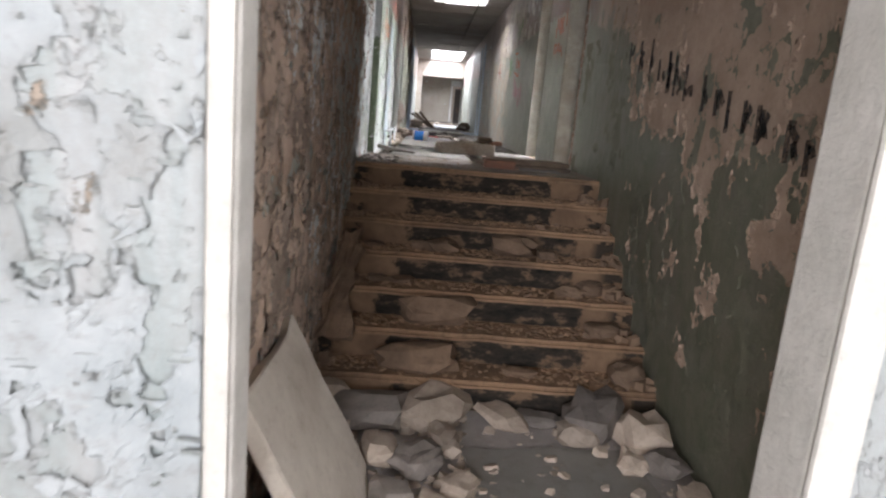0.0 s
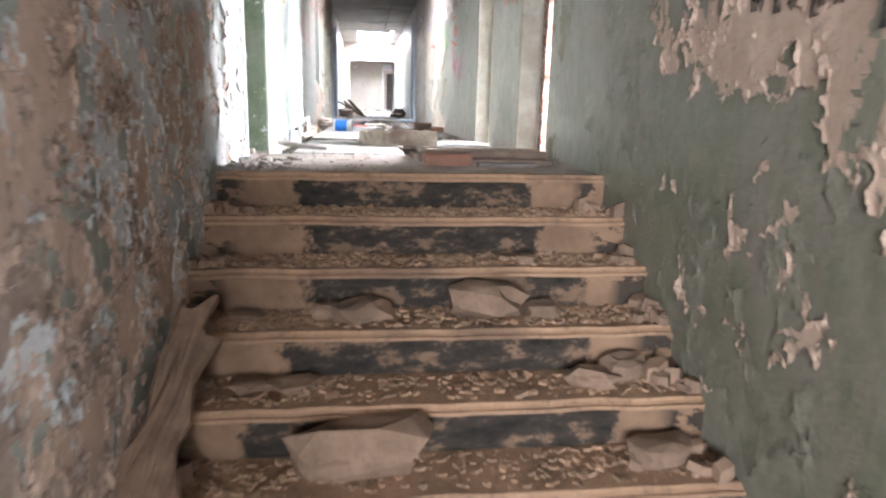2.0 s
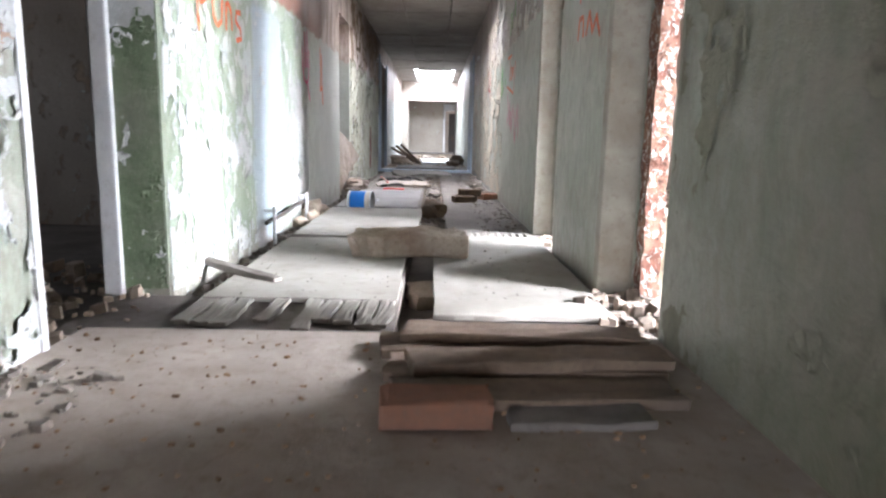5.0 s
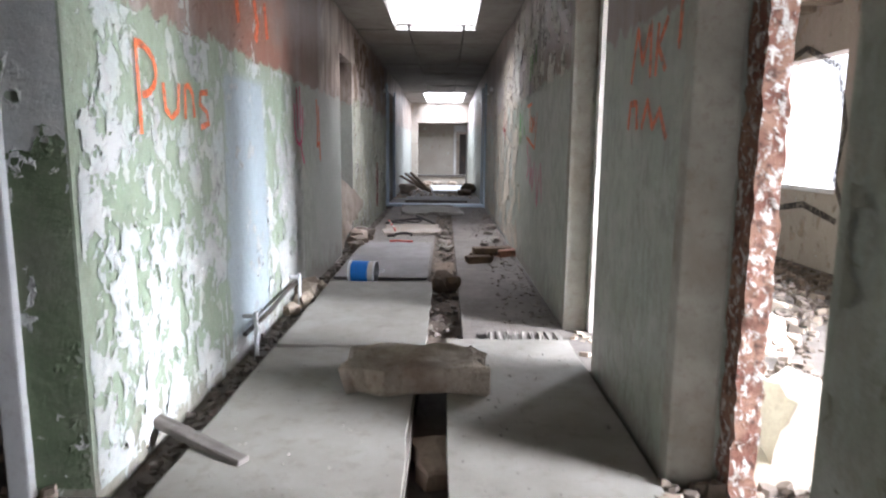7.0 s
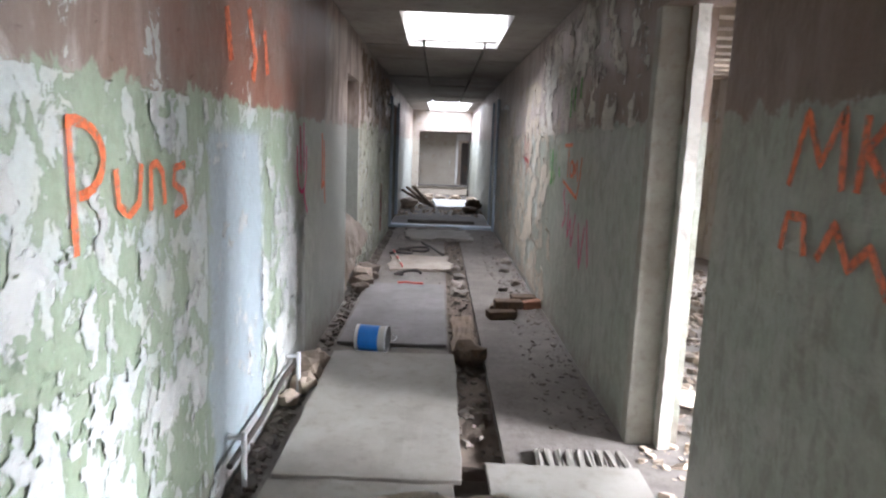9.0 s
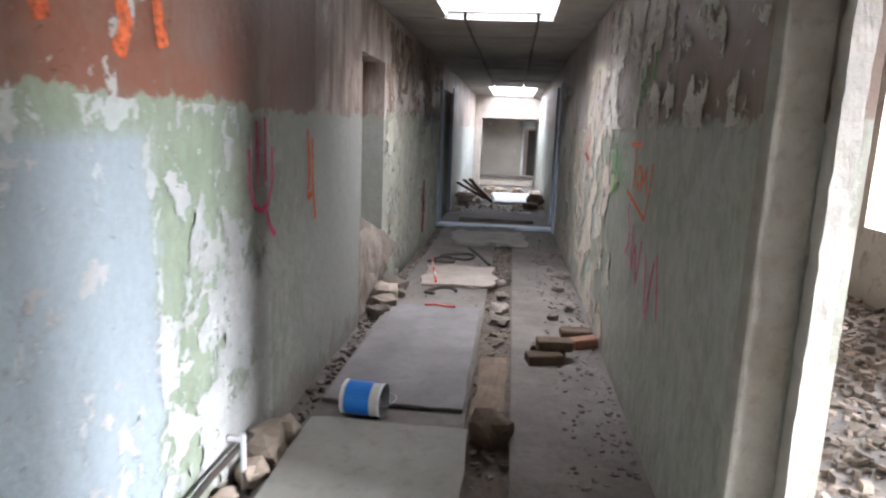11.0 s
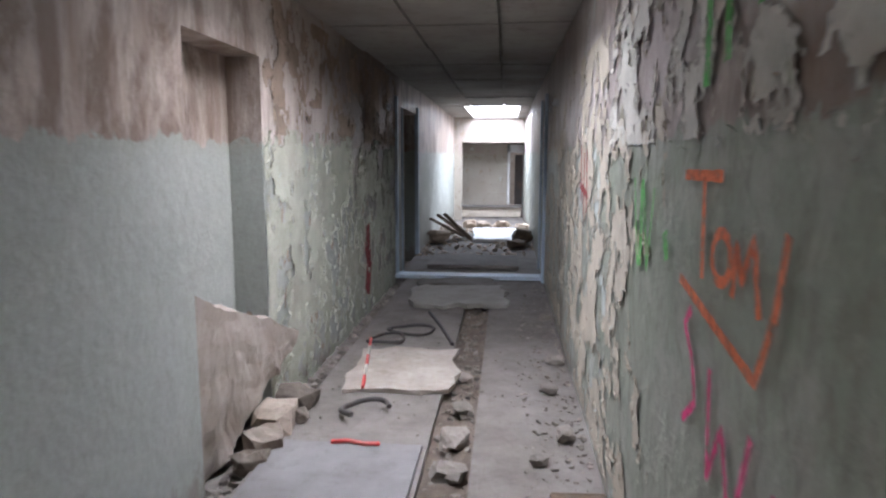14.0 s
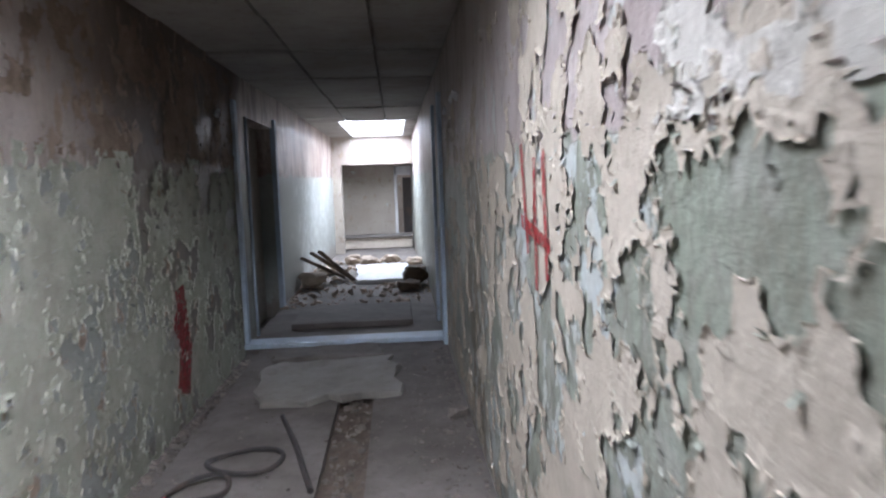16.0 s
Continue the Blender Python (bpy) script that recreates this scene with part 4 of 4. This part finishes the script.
def niche_slab():
    bm = bmesh.new()
    ys = [(11.56, 2.06), (11.7, 2.0), (12.05, 1.82), (12.45, 1.66), (12.78, 1.5), (12.72, 1.4), (12.5, 1.3), (12.25, 1.2), (12.05, 1.02), (11.58, 0.93)]
    a = [bm.verts.new((0, y, z)) for y, z in ys]
    b = [bm.verts.new((0.08, y - 0.02, z - 0.02)) for y, z in ys]
    bm.faces.new(a[::-1])
    bm.faces.new(b)
    for i in range(len(ys)):
        j = (i + 1) % len(ys)
        bm.faces.new((a[i], a[j], b[j], b[i]))
    bmesh.ops.recalc_face_normals(bm, faces=bm.faces[:])
    bmesh.ops.triangulate(bm, faces=bm.faces[:])
    bmesh.ops.subdivide_edges(bm, edges=bm.edges[:], cuts=9, use_grid_fill=True)
    for v in bm.verts:
        n = noise.noise_vector(Vector((v.co.x * 9, v.co.y * 8, v.co.z * 8)))
        k = noise.noise_vector(Vector((v.co.x * 9, v.co.y * 24, v.co.z * 24)))
        low = max(0.0, min(1.0, (1.55 - v.co.z) / 0.4))
        v.co += Vector((n.x * (0.015 + 0.025 * low) + k.x * (0.004 + 0.012 * low) + (v.co.y - 12.5) * 0.2, n.y * 0.025 + k.y * 0.01, n.z * 0.025 + k.z * 0.01))
    return bm


thing("fallen_plaster", niche_slab(), LANDING, (LX - 0.04, 0, 0, 0, 0, 0), "large pale sheet of fallen plaster leaning by the blocked doorway", "plaster")
for i, (x, y, s) in enumerate(((-0.42, 12.3, 0.2), (-0.4, 12.05, 0.16), (-0.42, 12.62, 0.18), (-0.38, 11.85, 0.12), (-0.44, 12.85, 0.1), (-0.3, 12.4, 0.08))):
    thing("rubble_stone", rock(s, s * 1.3, s * 0.8, 120 + i), RUBBLE, (x, y, 1.0 if x < -0.36 else FZ, 0, 0, i * 40), "plaster lump below the fallen plaster", "rubble", "lumps under the fallen plaster")
thing("red_tape", pipe([(0.0, 0, 0.008), (0.09, 0.01, 0.014), (0.18, -0.01, 0.01), (0.26, 0.0, 0.008)], 0.011, 5), RED, (-0.03, 12.07, FZ + 0.03, 0, 0, 0), "short red strip on the panel", "tape")
tape = root("barrier_tape", (-0.2, 13.9, FZ + 0.06, 0, 0, 0), "red and white barrier tape hanging over the slab", "tape")
for i in range(5):
    part("red_band" if i % 2 == 0 else "white_band", pipe([(0.035 * i, -0.22 * i, 0.01), (0.035 * i + 0.02, -0.22 * i - 0.11, 0.02), (0.035 * i + 0.035, -0.22 * i - 0.22, 0.01)], 0.012, 5), RED if i % 2 == 0 else CHIPW, tape)
ring_pts = [(0.2 * math.cos(t) * (1 + 0.06 * math.sin(3 * t)), 0.15 * math.sin(t), 0.02 + 0.012 * math.sin(2 * t)) for t in [i * 6.4 / 26 for i in range(27)]]
thing("cable_ring", pipe(ring_pts, 0.014), DARK, (0.05, 14.38, FZ, 0, 0, 0), "dark loop of old cable on the floor", "cable")
thing("cable_ring", pipe([(p[0] * 0.8, p[1] * 0.8, p[2]) for p in ring_pts], 0.013), DARK, (-0.1, 14.05, FZ + 0.01, 0, 0, 40), "dark twisted wire on the floor", "cable")
thing("cable_ring", pipe([(p[0] * 0.7, p[1] * 0.9, p[2]) for p in ring_pts[:17]], 0.016), DARK, (0.06, 12.5, FZ + 0.03, 0, 0, 20), "dark bent wire on the floor", "cable")
thing("iron_rod", pipe([(0, 0, 0.015), (0.16, -0.5, 0.018), (0.31, -1.05, 0.015)], 0.016), DARK, (0.14, 15.05, FZ, 0, 0, 0), "dark iron rod lying across the floor", "rod")
thing("iron_rod", pipe([(0, 0, 0.015), (0.05, 0.4, 0.03), (0.16, 0.8, 0.015)], 0.018), DARK, (-0.32, 12.95, 1.0, 0, 0, 0), "dark bent rod along the gutter", "rod")
thing("plaster_slab", slab(1.0, 0.85, 0.05, 0.09, 6, 61), BOARD, (0.38, 15.72, FZ + 0.015, 1.5, 0, 8), "pale blue-grey broken sheet lifted off the floor", "slab")
thing("plaster_slab", slab(0.9, 0.35, 0.05, 0.06, 5, 62), CONCRETE, (0.3, 16.5, FZ, 0, 0, 3), "grey broken slab before the threshold", "slab")
for i, (x, y, s) in enumerate(((1.2, 12.3, 0.09), (1.16, 13.0, 0.08), (1.24, 13.6, 0.1), (1.25, 14.9, 0.09), (0.6, 12.3, 0.13), (0.62, 12.7, 0.11), (0.58, 13.3, 0.1), (0.6, 11.9, 0.12), (1.05, 12.0, 0.07))):
    thing("rubble_stone", rock(s, s * 1.3, s * 0.6, 150 + i), GREYDUST, (x, y, FZ if x > 0.7 else 0.985, 0, 0, i * 40), "small dusty lump on the corridor floor", "rubble", "small lumps in the corridor")

# ---- far end ----
thing("plaster_slab", slab(0.85, 1.4, 0.06, 0.05, 5, 71), WHITE, (0.68, 21.1, FZ + 0.03, 2, 0, 3), "white slab lying in the far corridor", "slab")
for i, (x, y, ry) in enumerate(((-0.12, 20.9, 35), (0.0, 20.7, 42), (-0.2, 20.6, 28))):
    thing("plank", slab(0.75, 0.12, 0.04, 0.01, 4, 80 + i), WOOD, (x, y, FZ + 0.22, 0, ry, 30), "dark plank propped among the far rubble", "plank", "propped planks")
for i, (x, y, s) in enumerate(((1.15, 20.2, 0.3), (1.2, 20.8, 0.26), (1.05, 19.7, 0.2), (-0.3, 20.2, 0.26), (-0.2, 21.5, 0.2), (0.4, 22.4, 0.24), (0.8, 22.6, 0.2), (1.2, 22.2, 0.2), (0.1, 22.8, 0.22))):
    thing("rubble_stone", rock(s, s * 1.3, s * 0.65, 170 + i), SOOT if i < 3 else STONE, (x, y, FZ, 0, 0, i * 40), "dark rubble lump in the far corridor", "rubble", "far rubble")
bench = root("bench", (0.45, 27.1, 0.88, 0, 0, 0), "dark low bench by the end wall", "bench")
part("seat", boxes((-0.85, 0.85, -0.2, 0.2, 0.28, 0.34), bevel=0.01), GREYWOOD, bench)
part("front", boxes((-0.83, 0.83, -0.12, -0.08, 0.02, 0.28), bevel=0.006), PALE, bench, "pale front board")
for x in (-0.75, 0.75):
    part("leg", boxes((x - 0.04, x + 0.04, -0.06, 0.18, 0, 0.28), bevel=0.006), GREYWOOD, bench)

# ---- doorways and side rooms ----
scatter("doorway_rubble", 420, lambda g: (g.uniform(1.22, 1.75) + (0.1 if g.random() < 0.5 else 0), g.uniform(5.95, 6.7), FZ), 0.008, 0.05, RUBBLE, "pale rubble spilling from the side doorway", 11, 0.7)
scatter("doorway_rubble", 260, lambda g: (g.uniform(1.36, 1.9), g.uniform(7.85, 8.6), FZ - 0.02), 0.01, 0.05, STONE, "pale rubble in the second side doorway", 12, 0.6)
scatter("room_rubble", 9000, lambda g: (g.uniform(1.7, 4.2), g.uniform(5.2, 13.8), 1.0), 0.006, 0.06, RUBBLE, "pale rubble all over the side room floor", 13, 0.5)
scatter("doorway_rubble", 420, lambda g: (g.uniform(-1.7, -0.5), g.uniform(5.4, 7.2), FZ), 0.01, 0.06, STONE, "rubble in the dark doorway", 14, 0.7)
for i, (x, y, s) in enumerate(((1.75, 6.9, 0.3), (2.1, 7.4, 0.35), (2.5, 8.6, 0.4), (1.9, 8.1, 0.25), (2.9, 9.6, 0.4), (1.8, 9.3, 0.25))):
    thing("concrete_chunk", slab(s * 1.6, s, 0.09, 0.04, 4, 200 + i), PALE, (x, y, 1.0, 14, -10, i * 35), "pale concrete chunk on the rubble of the side room", "concrete chunk", "side room chunks")
thing("plaster_slab", slab(0.3, 0.3, 0.05, 0.04, 4, 210), PALE, (1.8, 7.0, 1.14, 0, -70, 10), "pale slab leaning inside the doorway", "slab")
graffiti("graffiti", 4.298, -1, [[(10.7, 1.6), (10.9, 1.9), (10.8, 2.4), (11.0, 2.95), (11.6, 3.2), (12.2, 3.05), (12.3, 2.5), (12.2, 2.0), (12.35, 1.65)], [(10.8, 1.5), (11.4, 1.62), (12.1, 1.5), (12.5, 1.7)]], 0.07, BLACK, "black sprayed loops round the room window")
window = tagged(new("window_1"), "bare wooden window frame in the side room", "window", kind="structure")
part("window_frame", boxes((4.33, 4.38, 10.9, 10.95, 1.75, 3.1), (4.33, 4.38, 12.05, 12.1, 1.75, 3.1), (4.33, 4.38, 10.95, 12.05, 1.75, 1.8), bevel=0.006), WHITE, window)

# ---- loose crumbs ----
scatter("corridor_crumbs", 1300, lambda g: (RX - 0.03 - 0.34 * g.random() ** 2, g.uniform(8.7, 16.6), FZ), 0.004, 0.025, GREYDUST, "crumbs along the wall foot", 21)
scatter("gutter_crumbs", 1500, lambda g: (g.uniform(LX + 0.02, -0.37), g.uniform(6.7, 16.7), 1.0), 0.006, 0.04, GREYDUST, "crumbs in the gutter by the wall", 22, 0.5)
scatter("duct_crumbs", 700, lambda g: (g.uniform(0.49, 0.69), g.uniform(8.5, 16.6), 1.0), 0.005, 0.035, GREYDUST, "crumbs in the open duct", 23, 0.6)
scatter("floor_crumbs", 900, lambda g: (g.uniform(-0.3, 1.3), g.uniform(12.2, 17.0), FZ), 0.003, 0.016, GREYDUST, "crumbs on the corridor floor", 24)
scatter("landing_crumbs", 500, lambda g: (g.uniform(LX, RX), g.uniform(4.9, 5.9), LAND), 0.002, 0.012, BROWNCHIP, "crumbs on the landing", 25)
scatter("landing_crumbs", 160, lambda g: (LX + 0.02 + 0.3 * g.random() ** 2, g.uniform(4.86, 5.6), LAND), 0.006, 0.035, GREYDUST, "paint scraps on the landing by the wall", 26)
scatter("panel_crumbs", 260, lambda g: (g.uniform(-0.3, 0.44) if g.random() < 0.5 else g.uniform(0.63, 1.28), g.uniform(6.5, 8.05), FZ + 0.031), 0.002, 0.009, BOARD, "small crumbs on the panels", 27)
scatter("far_crumbs", 900, lambda g: (g.uniform(LX, RX), g.uniform(18.7, 23.3), FZ), 0.008, 0.06, STONE, "rubble in the far corridor", 28, 0.5)

# ---- flaking paint ----
U = lambda g, a, b: a + (b - a) * g.random()
flakes("paint_flakes", 500, LX, 1, lambda g: (U(g, 1.5, 5.7), U(g, 0.2, 3.3)), WALL_L, "curled flakes on the stair wall", 31, 0.01, 0.04)
flakes("paint_flakes", 1100, LX, 1, lambda g: (U(g, 6.65, 9.7), 1.05 + 1.9 * g.random() ** 1.4), WALL_L, "curled pale flakes on the green wall", 32, 0.006, 0.035)
flakes("paint_flakes", 900, LX, 1, lambda g: (U(g, 12.5, 16.8), U(g, 1.05, 2.75)), WALL_L, "curled pale flakes on the far wall", 33, 0.01, 0.05)
flakes("paint_flakes", 300, RX, -1, lambda g: (U(g, 1.5, 4.6), U(g, 1.1, 3.0)), WALL_R, "curled brown flakes on the stair wall", 34, 0.01, 0.05)
flakes("paint_flakes", 700, RX, -1, lambda g: (11.4 + 5 * g.random() ** 1.5, U(g, 1.1, 3.3)), WALL_R, "curled pale flakes on the lit wall", 35, 0.006, 0.04)
flakes("paint_flakes", 150, RX, -1, lambda g: (U(g, 8.7, 13.5), g.gauss(2.64, 0.03)), WALL_R, "flakes along the paint edge", 36, 0.012, 0.045)
place(flakes("paint_flakes", 700, 0, 1, lambda g: (U(g, -2.0, -0.43), U(g, 0.0, 2.9)), WALL_W, "curled white flakes beside the stair doorway", 37, 0.015, 0.06), 0, 1.27, 0, 0, 0, -90)
for x, y, z in ((LX + 0.02, 16.4, 3.1), (RX - 0.02, 15.2, 3.05), (RX - 0.02, 15.6, 3.08), (RX - 0.02, 16.2, 3.06)):
    thing("hanging_flake", slab(0.03, 0.09, 0.05, 0.03, 2, int(y * 10)), WHITE, (x, y, z, 20, 15, 10), "white curled paint scrap hanging high on the wall", "paint flake", "hanging scraps")

# ---- loose coats of paint ----
clip = np.clip
paint_layer("peeling_coat", LX, 1, 1.49, 5.7, 0.15, 3.45, lambda Y, Z: 0.14 - clip((Y - 4.2) / 1.2, 0, 1) * 0.5 + clip((Z - 1.9 - (Y - 4.4) * 0.3) / 1.0, -0.12, 0.12), PEACH, "thick peach coat peeling off the stair wall", 51, 0.012, 0.026, 6.0)
paint_layer("peeling_coat", LX, 1, 2.2, 5.71, 0.3, 3.3, lambda Y, Z: -0.5 + 0.6 * clip((Y - 2.4) / 1.6, 0, 1) - 0.12 * clip((1.6 - Z), -1, 1), WHITEC, "whitish coat flaking off the wall at the stair head", 58, 0.012, 0.022, 5.5)
paint_layer("peeling_coat", RX, -1, 1.49, 5.4, 0.4, 3.45, lambda Y, Z: -0.02 + clip((Z - 1.72 - (Y - 4.4) * 0.26) / 0.9, -0.33, 0.6) - clip((Y - 4.2) / 0.6, 0, 1) * 0.9, PEACH, "thick peach coat peeling off the green stair wall", 52, 0.012, 0.026, 4.6)
paint_layer("peeling_coat", LX, 1, 12.51, 16.85, 1.0, 2.75, lambda Y, Z: 0.17 - clip((Z - 2.6) / 0.2, 0, 1) * 0.5, SAGE, "pale sage coat flaking off the far wall", 53, 0.013, 0.028, 5.5)
paint_layer("peeling_coat", RX, -1, 10.9, 16.6, 1.1, 3.2, lambda Y, Z: 0.34 * np.exp(-((Y - 12.4) / 0.9) ** 2) - 0.22 + clip((Y - 13) / 3, 0, 0.12) - clip((Z - 2.7) / 0.5, 0, 0.15) - 0.03, IVORY, "cream undercoat curling off the lit wall", 54, 0.012, 0.014, 6.0)
paint_layer("peeling_coat", LX, 1, 6.64, 9.75, 1.06, 2.64, lambda Y, Z: -0.22 + 0.1 * clip((2.0 - Z), -0.5, 0.8) - 0.25 * (np.abs(Y - 8.35) < 0.36), WHITEC, "white undercoat flakes on the green wall", 55, 0.011, 0.014, 7.0)
place(paint_layer("peeling_coat", 0, 1, -2.2, -0.42, 0.0, 3.0, lambda Y, Z: 0.0 + 0 * Y, LOBBY, "white coat flaking beside the stair doorway", 56, 0.014, 0.03, 3.0), 0, 1.27, 0, 0, 0, -90)
paint_layer("peeling_coat", RX, -1, 8.72, 12.0, 2.62, 3.5, lambda Y, Z: 0.08 * (Y - 10.5) - 0.08, CREAM, "cream coat hanging off the upper wall", 57, 0.013, 0.022, 6.0)

for mat, words, seed, cover in ((DGREEN, "dark green coat on the doorway reveal", 61, lambda Y, Z: 0.5 - 4 * clip(Z - 2.02, 0, 1) - 3 * clip(np.abs(Y + 0.61) - 0.06, 0, 1)),
                                (WHITEC, "white coat peeling off the doorway reveal", 62, lambda Y, Z: -0.3 + 4 * clip(Z - 1.95, 0, 0.2))):
    place(paint_layer("peeling_coat", 0, 1, -0.705, -0.515, 1.08, 3.12, cover, mat, words, seed, 0.009, 0.015, 9.0), 0, 6.62, 0, 0, 0, -90)

GRIME = mottled("grimy_plaster_coat", (0.22, 0.165, 0.125), (0.33, 0.255, 0.20), (0.10, 0.07, 0.05), 6, spots=0.6)
GREYG = mottled("grey_green_coat", (0.235, 0.225, 0.172), (0.17, 0.168, 0.118), (0.11, 0.097, 0.072), 6, 0.7, spots=0.5)
PALELIT = mottled("pale_lit_coat", (0.50, 0.50, 0.47), (0.40, 0.415, 0.395), (0.27, 0.25, 0.21), 5, spots=0.45)
paint_layer("peeling_coat", LX, 1, 12.52, 17.0, 2.7, 3.5, lambda Y, Z: -0.14 + 0.1 * clip((Y - 14) / 2, 0, 1), GRIME, "brown water-stained scabs under the ceiling", 73, 0.014, 0.02, 5.0)
# whitish paint, its tone also carrying the light patch from the second doorway
paint_layer("peeling_coat", LX, 1, 8.8, 9.74, 1.06, 2.2, lambda Y, Z: 0.2 - 0.5 * clip((Z - 1.6) / 0.6, 0, 1) - 0.5 * clip((9.1 - Y) / 0.3, 0, 1), PALELIT, "whitish coat low on the wall, paler for the doorway's light patch", 74, 0.011, 0.014, 6.0)
paint_layer("peeling_coat", RX, -1, 1.5, 5.9, 0.3, 2.2, lambda Y, Z: -0.17 + 0 * Y, GREYG, "worn grey-green scabs on the stair wall", 77, 0.013, 0.008, 3.5)
paint_layer("peeling_coat", LX, 1, 1.49, 4.9, 0.15, 3.4, lambda Y, Z: -0.05 - 0.5 * clip(Y - 3.3, 0, 1), GRIME, "rough brown plaster scabs on the stair wall", 78, 0.012, 0.035, 8.0)

# ---- graffiti ----
def arc(cy, cz, ry, rz, a, b, n=10):
    return [(cy + ry * math.cos(a + (b - a) * i / n), cz + rz * math.sin(a + (b - a) * i / n)) for i in range(n + 1)]


graffiti("graffiti", LX, 1, [[(7.06, 2.53), (7.07, 2.2)], [(7.05, 2.52)] + arc(7.08, 2.43, 0.13, 0.09, 1.5, -1.5), [(7.27, 2.4), (7.28, 2.3), (7.34, 2.27), (7.40, 2.3), (7.42, 2.41)],
                             [(7.47, 2.27), (7.48, 2.4), (7.52, 2.41), (7.56, 2.38), (7.57, 2.28)], [(7.74, 2.40), (7.65, 2.39), (7.64, 2.34), (7.72, 2.31), (7.74, 2.26), (7.64, 2.24)]], 0.03, ORANGE, "orange sprayed word on the green paint")
graffiti("graffiti", LX, 1, [[(9.48, 2.46), (9.48, 2.3), (9.53, 2.2), (9.62, 2.17), (9.70, 2.2), (9.75, 2.3), (9.75, 2.46)], [(9.56, 2.58), (9.58, 2.28)], [(9.66, 2.6), (9.67, 2.3)], [(9.66, 2.17), (9.72, 2.08), (9.78, 2.03)]], 0.03, PINK, "pink sprayed fork shape on the wall")
graffiti("graffiti", LX, 1, [[(10.3, 2.55), (10.33, 2.3), (10.3, 2.15)], [(10.38, 2.5), (10.40, 2.2), (10.44, 2.03)], [(10.3, 2.16), (10.42, 2.2)]], 0.045, ORANGE, "faded orange sprayed marks")
graffiti("graffiti", LX, 1, [[(8.2, 3.0), (8.25, 2.8)], [(8.5, 3.05), (8.6, 2.85), (8.55, 2.75)], [(8.75, 3.0), (8.8, 2.8)]], 0.07, ORANGE, "orange sprayed smears on the cream paint")
graffiti("graffiti", LX, 1, [[(15.22, 1.9), (15.26, 1.6), (15.16, 1.25)], [(15.12, 1.75), (15.3, 1.5), (15.2, 1.2)]], 0.2, REDP, "dark red paint smear")
graffiti("graffiti", RX, -1, [[(10.67, 2.53), (10.37, 2.535)], [(10.50, 2.53), (10.48, 2.29)], arc(10.35, 2.36, 0.06, 0.055, 0, 6.3, 14), [(10.27, 2.29), (10.26, 2.40), (10.22, 2.33), (10.17, 2.42), (10.12, 2.28)],
                              [(10.66, 2.26), (10.45, 2.22), (10.12, 2.16), (10.05, 2.3), (10.02, 2.45)]], 0.03, ORANGE, "orange sprayed words with an underline")
graffiti("graffiti", RX, -1, [[(10.55, 2.20), (10.6, 2.15), (10.52, 2.08), (10.48, 1.98), (10.58, 1.9)], [(10.38, 2.1), (10.36, 1.85), (10.28, 2.0), (10.2, 1.8), (10.12, 2.05)], [(10.0, 2.0), (9.9, 1.7), (9.8, 2.0)], [(9.75, 2.05), (9.65, 1.75)]], 0.028, PINK, "pink sprayed scrawl below the orange words")
graffiti("graffiti", RX, -1, [[(11.34, 2.5), (11.24, 2.19), (11.17, 2.47), (11.09, 2.2), (11.02, 2.48)]], 0.018, GREENP, "green sprayed zigzag on the wall")
graffiti("graffiti", RX, -1, [[(11.2, 2.5), (11.2, 2.2)], [(10.54, 2.95), (10.53, 2.74)], [(10.4, 2.95), (10.39, 2.78)], [(10.2, 3.0), (10.2, 2.86)], [(10.85, 2.36), (10.82, 2.28)]], 0.055, GREENP, "faded green sprayed marks")
graffiti("graffiti", RX, -1, [[(13.1, 2.65), (13.0, 2.3)], [(12.9, 2.6), (12.88, 2.2)], [(12.78, 2.62), (12.74, 2.25)], [(13.1, 2.4), (12.7, 2.35)]], 0.045, REDP, "faded red sprayed marks")
graffiti("graffiti", RX, -1, [[(7.36, 2.42), (7.3, 2.62), (7.22, 2.48), (7.14, 2.62), (7.12, 2.42)], [(7.05, 2.6), (7.06, 2.42)], [(7.04, 2.52), (6.95, 2.6)], [(7.04, 2.52), (6.95, 2.43)], [(6.82, 2.64), (6.83, 2.48)],
                              [(7.36, 2.24), (7.34, 2.34), (7.26, 2.34), (7.24, 2.24)], [(7.18, 2.24), (7.12, 2.34), (7.05, 2.24), (6.98, 2.3), (6.9, 2.2)]], 0.03, ORANGE, "faded orange sprayed scrawl")
scrawl, pen = [], random.Random(9)
y = 4.5
while y > 2.1:
    z, w, hgt = 1.98 + (y - 4.4) * 0.24, pen.uniform(0.06, 0.12), pen.uniform(0.12, 0.24)
    scrawl.append([(y, z + hgt * pen.uniform(0.4, 0.8)), (y - 0.01, z - hgt * 0.4)])
    for _ in range(pen.randint(1, 2)):
        scrawl.append([(y - w * pen.random(), z + hgt * pen.uniform(-0.4, 0.6)) for _ in range(3)])
    y -= w + pen.choice((0.05, 0.06, 0.14))
graffiti("graffiti", RX, -1, scrawl, 0.04, BLACK, "black unreadable scrawl on the stair wall")
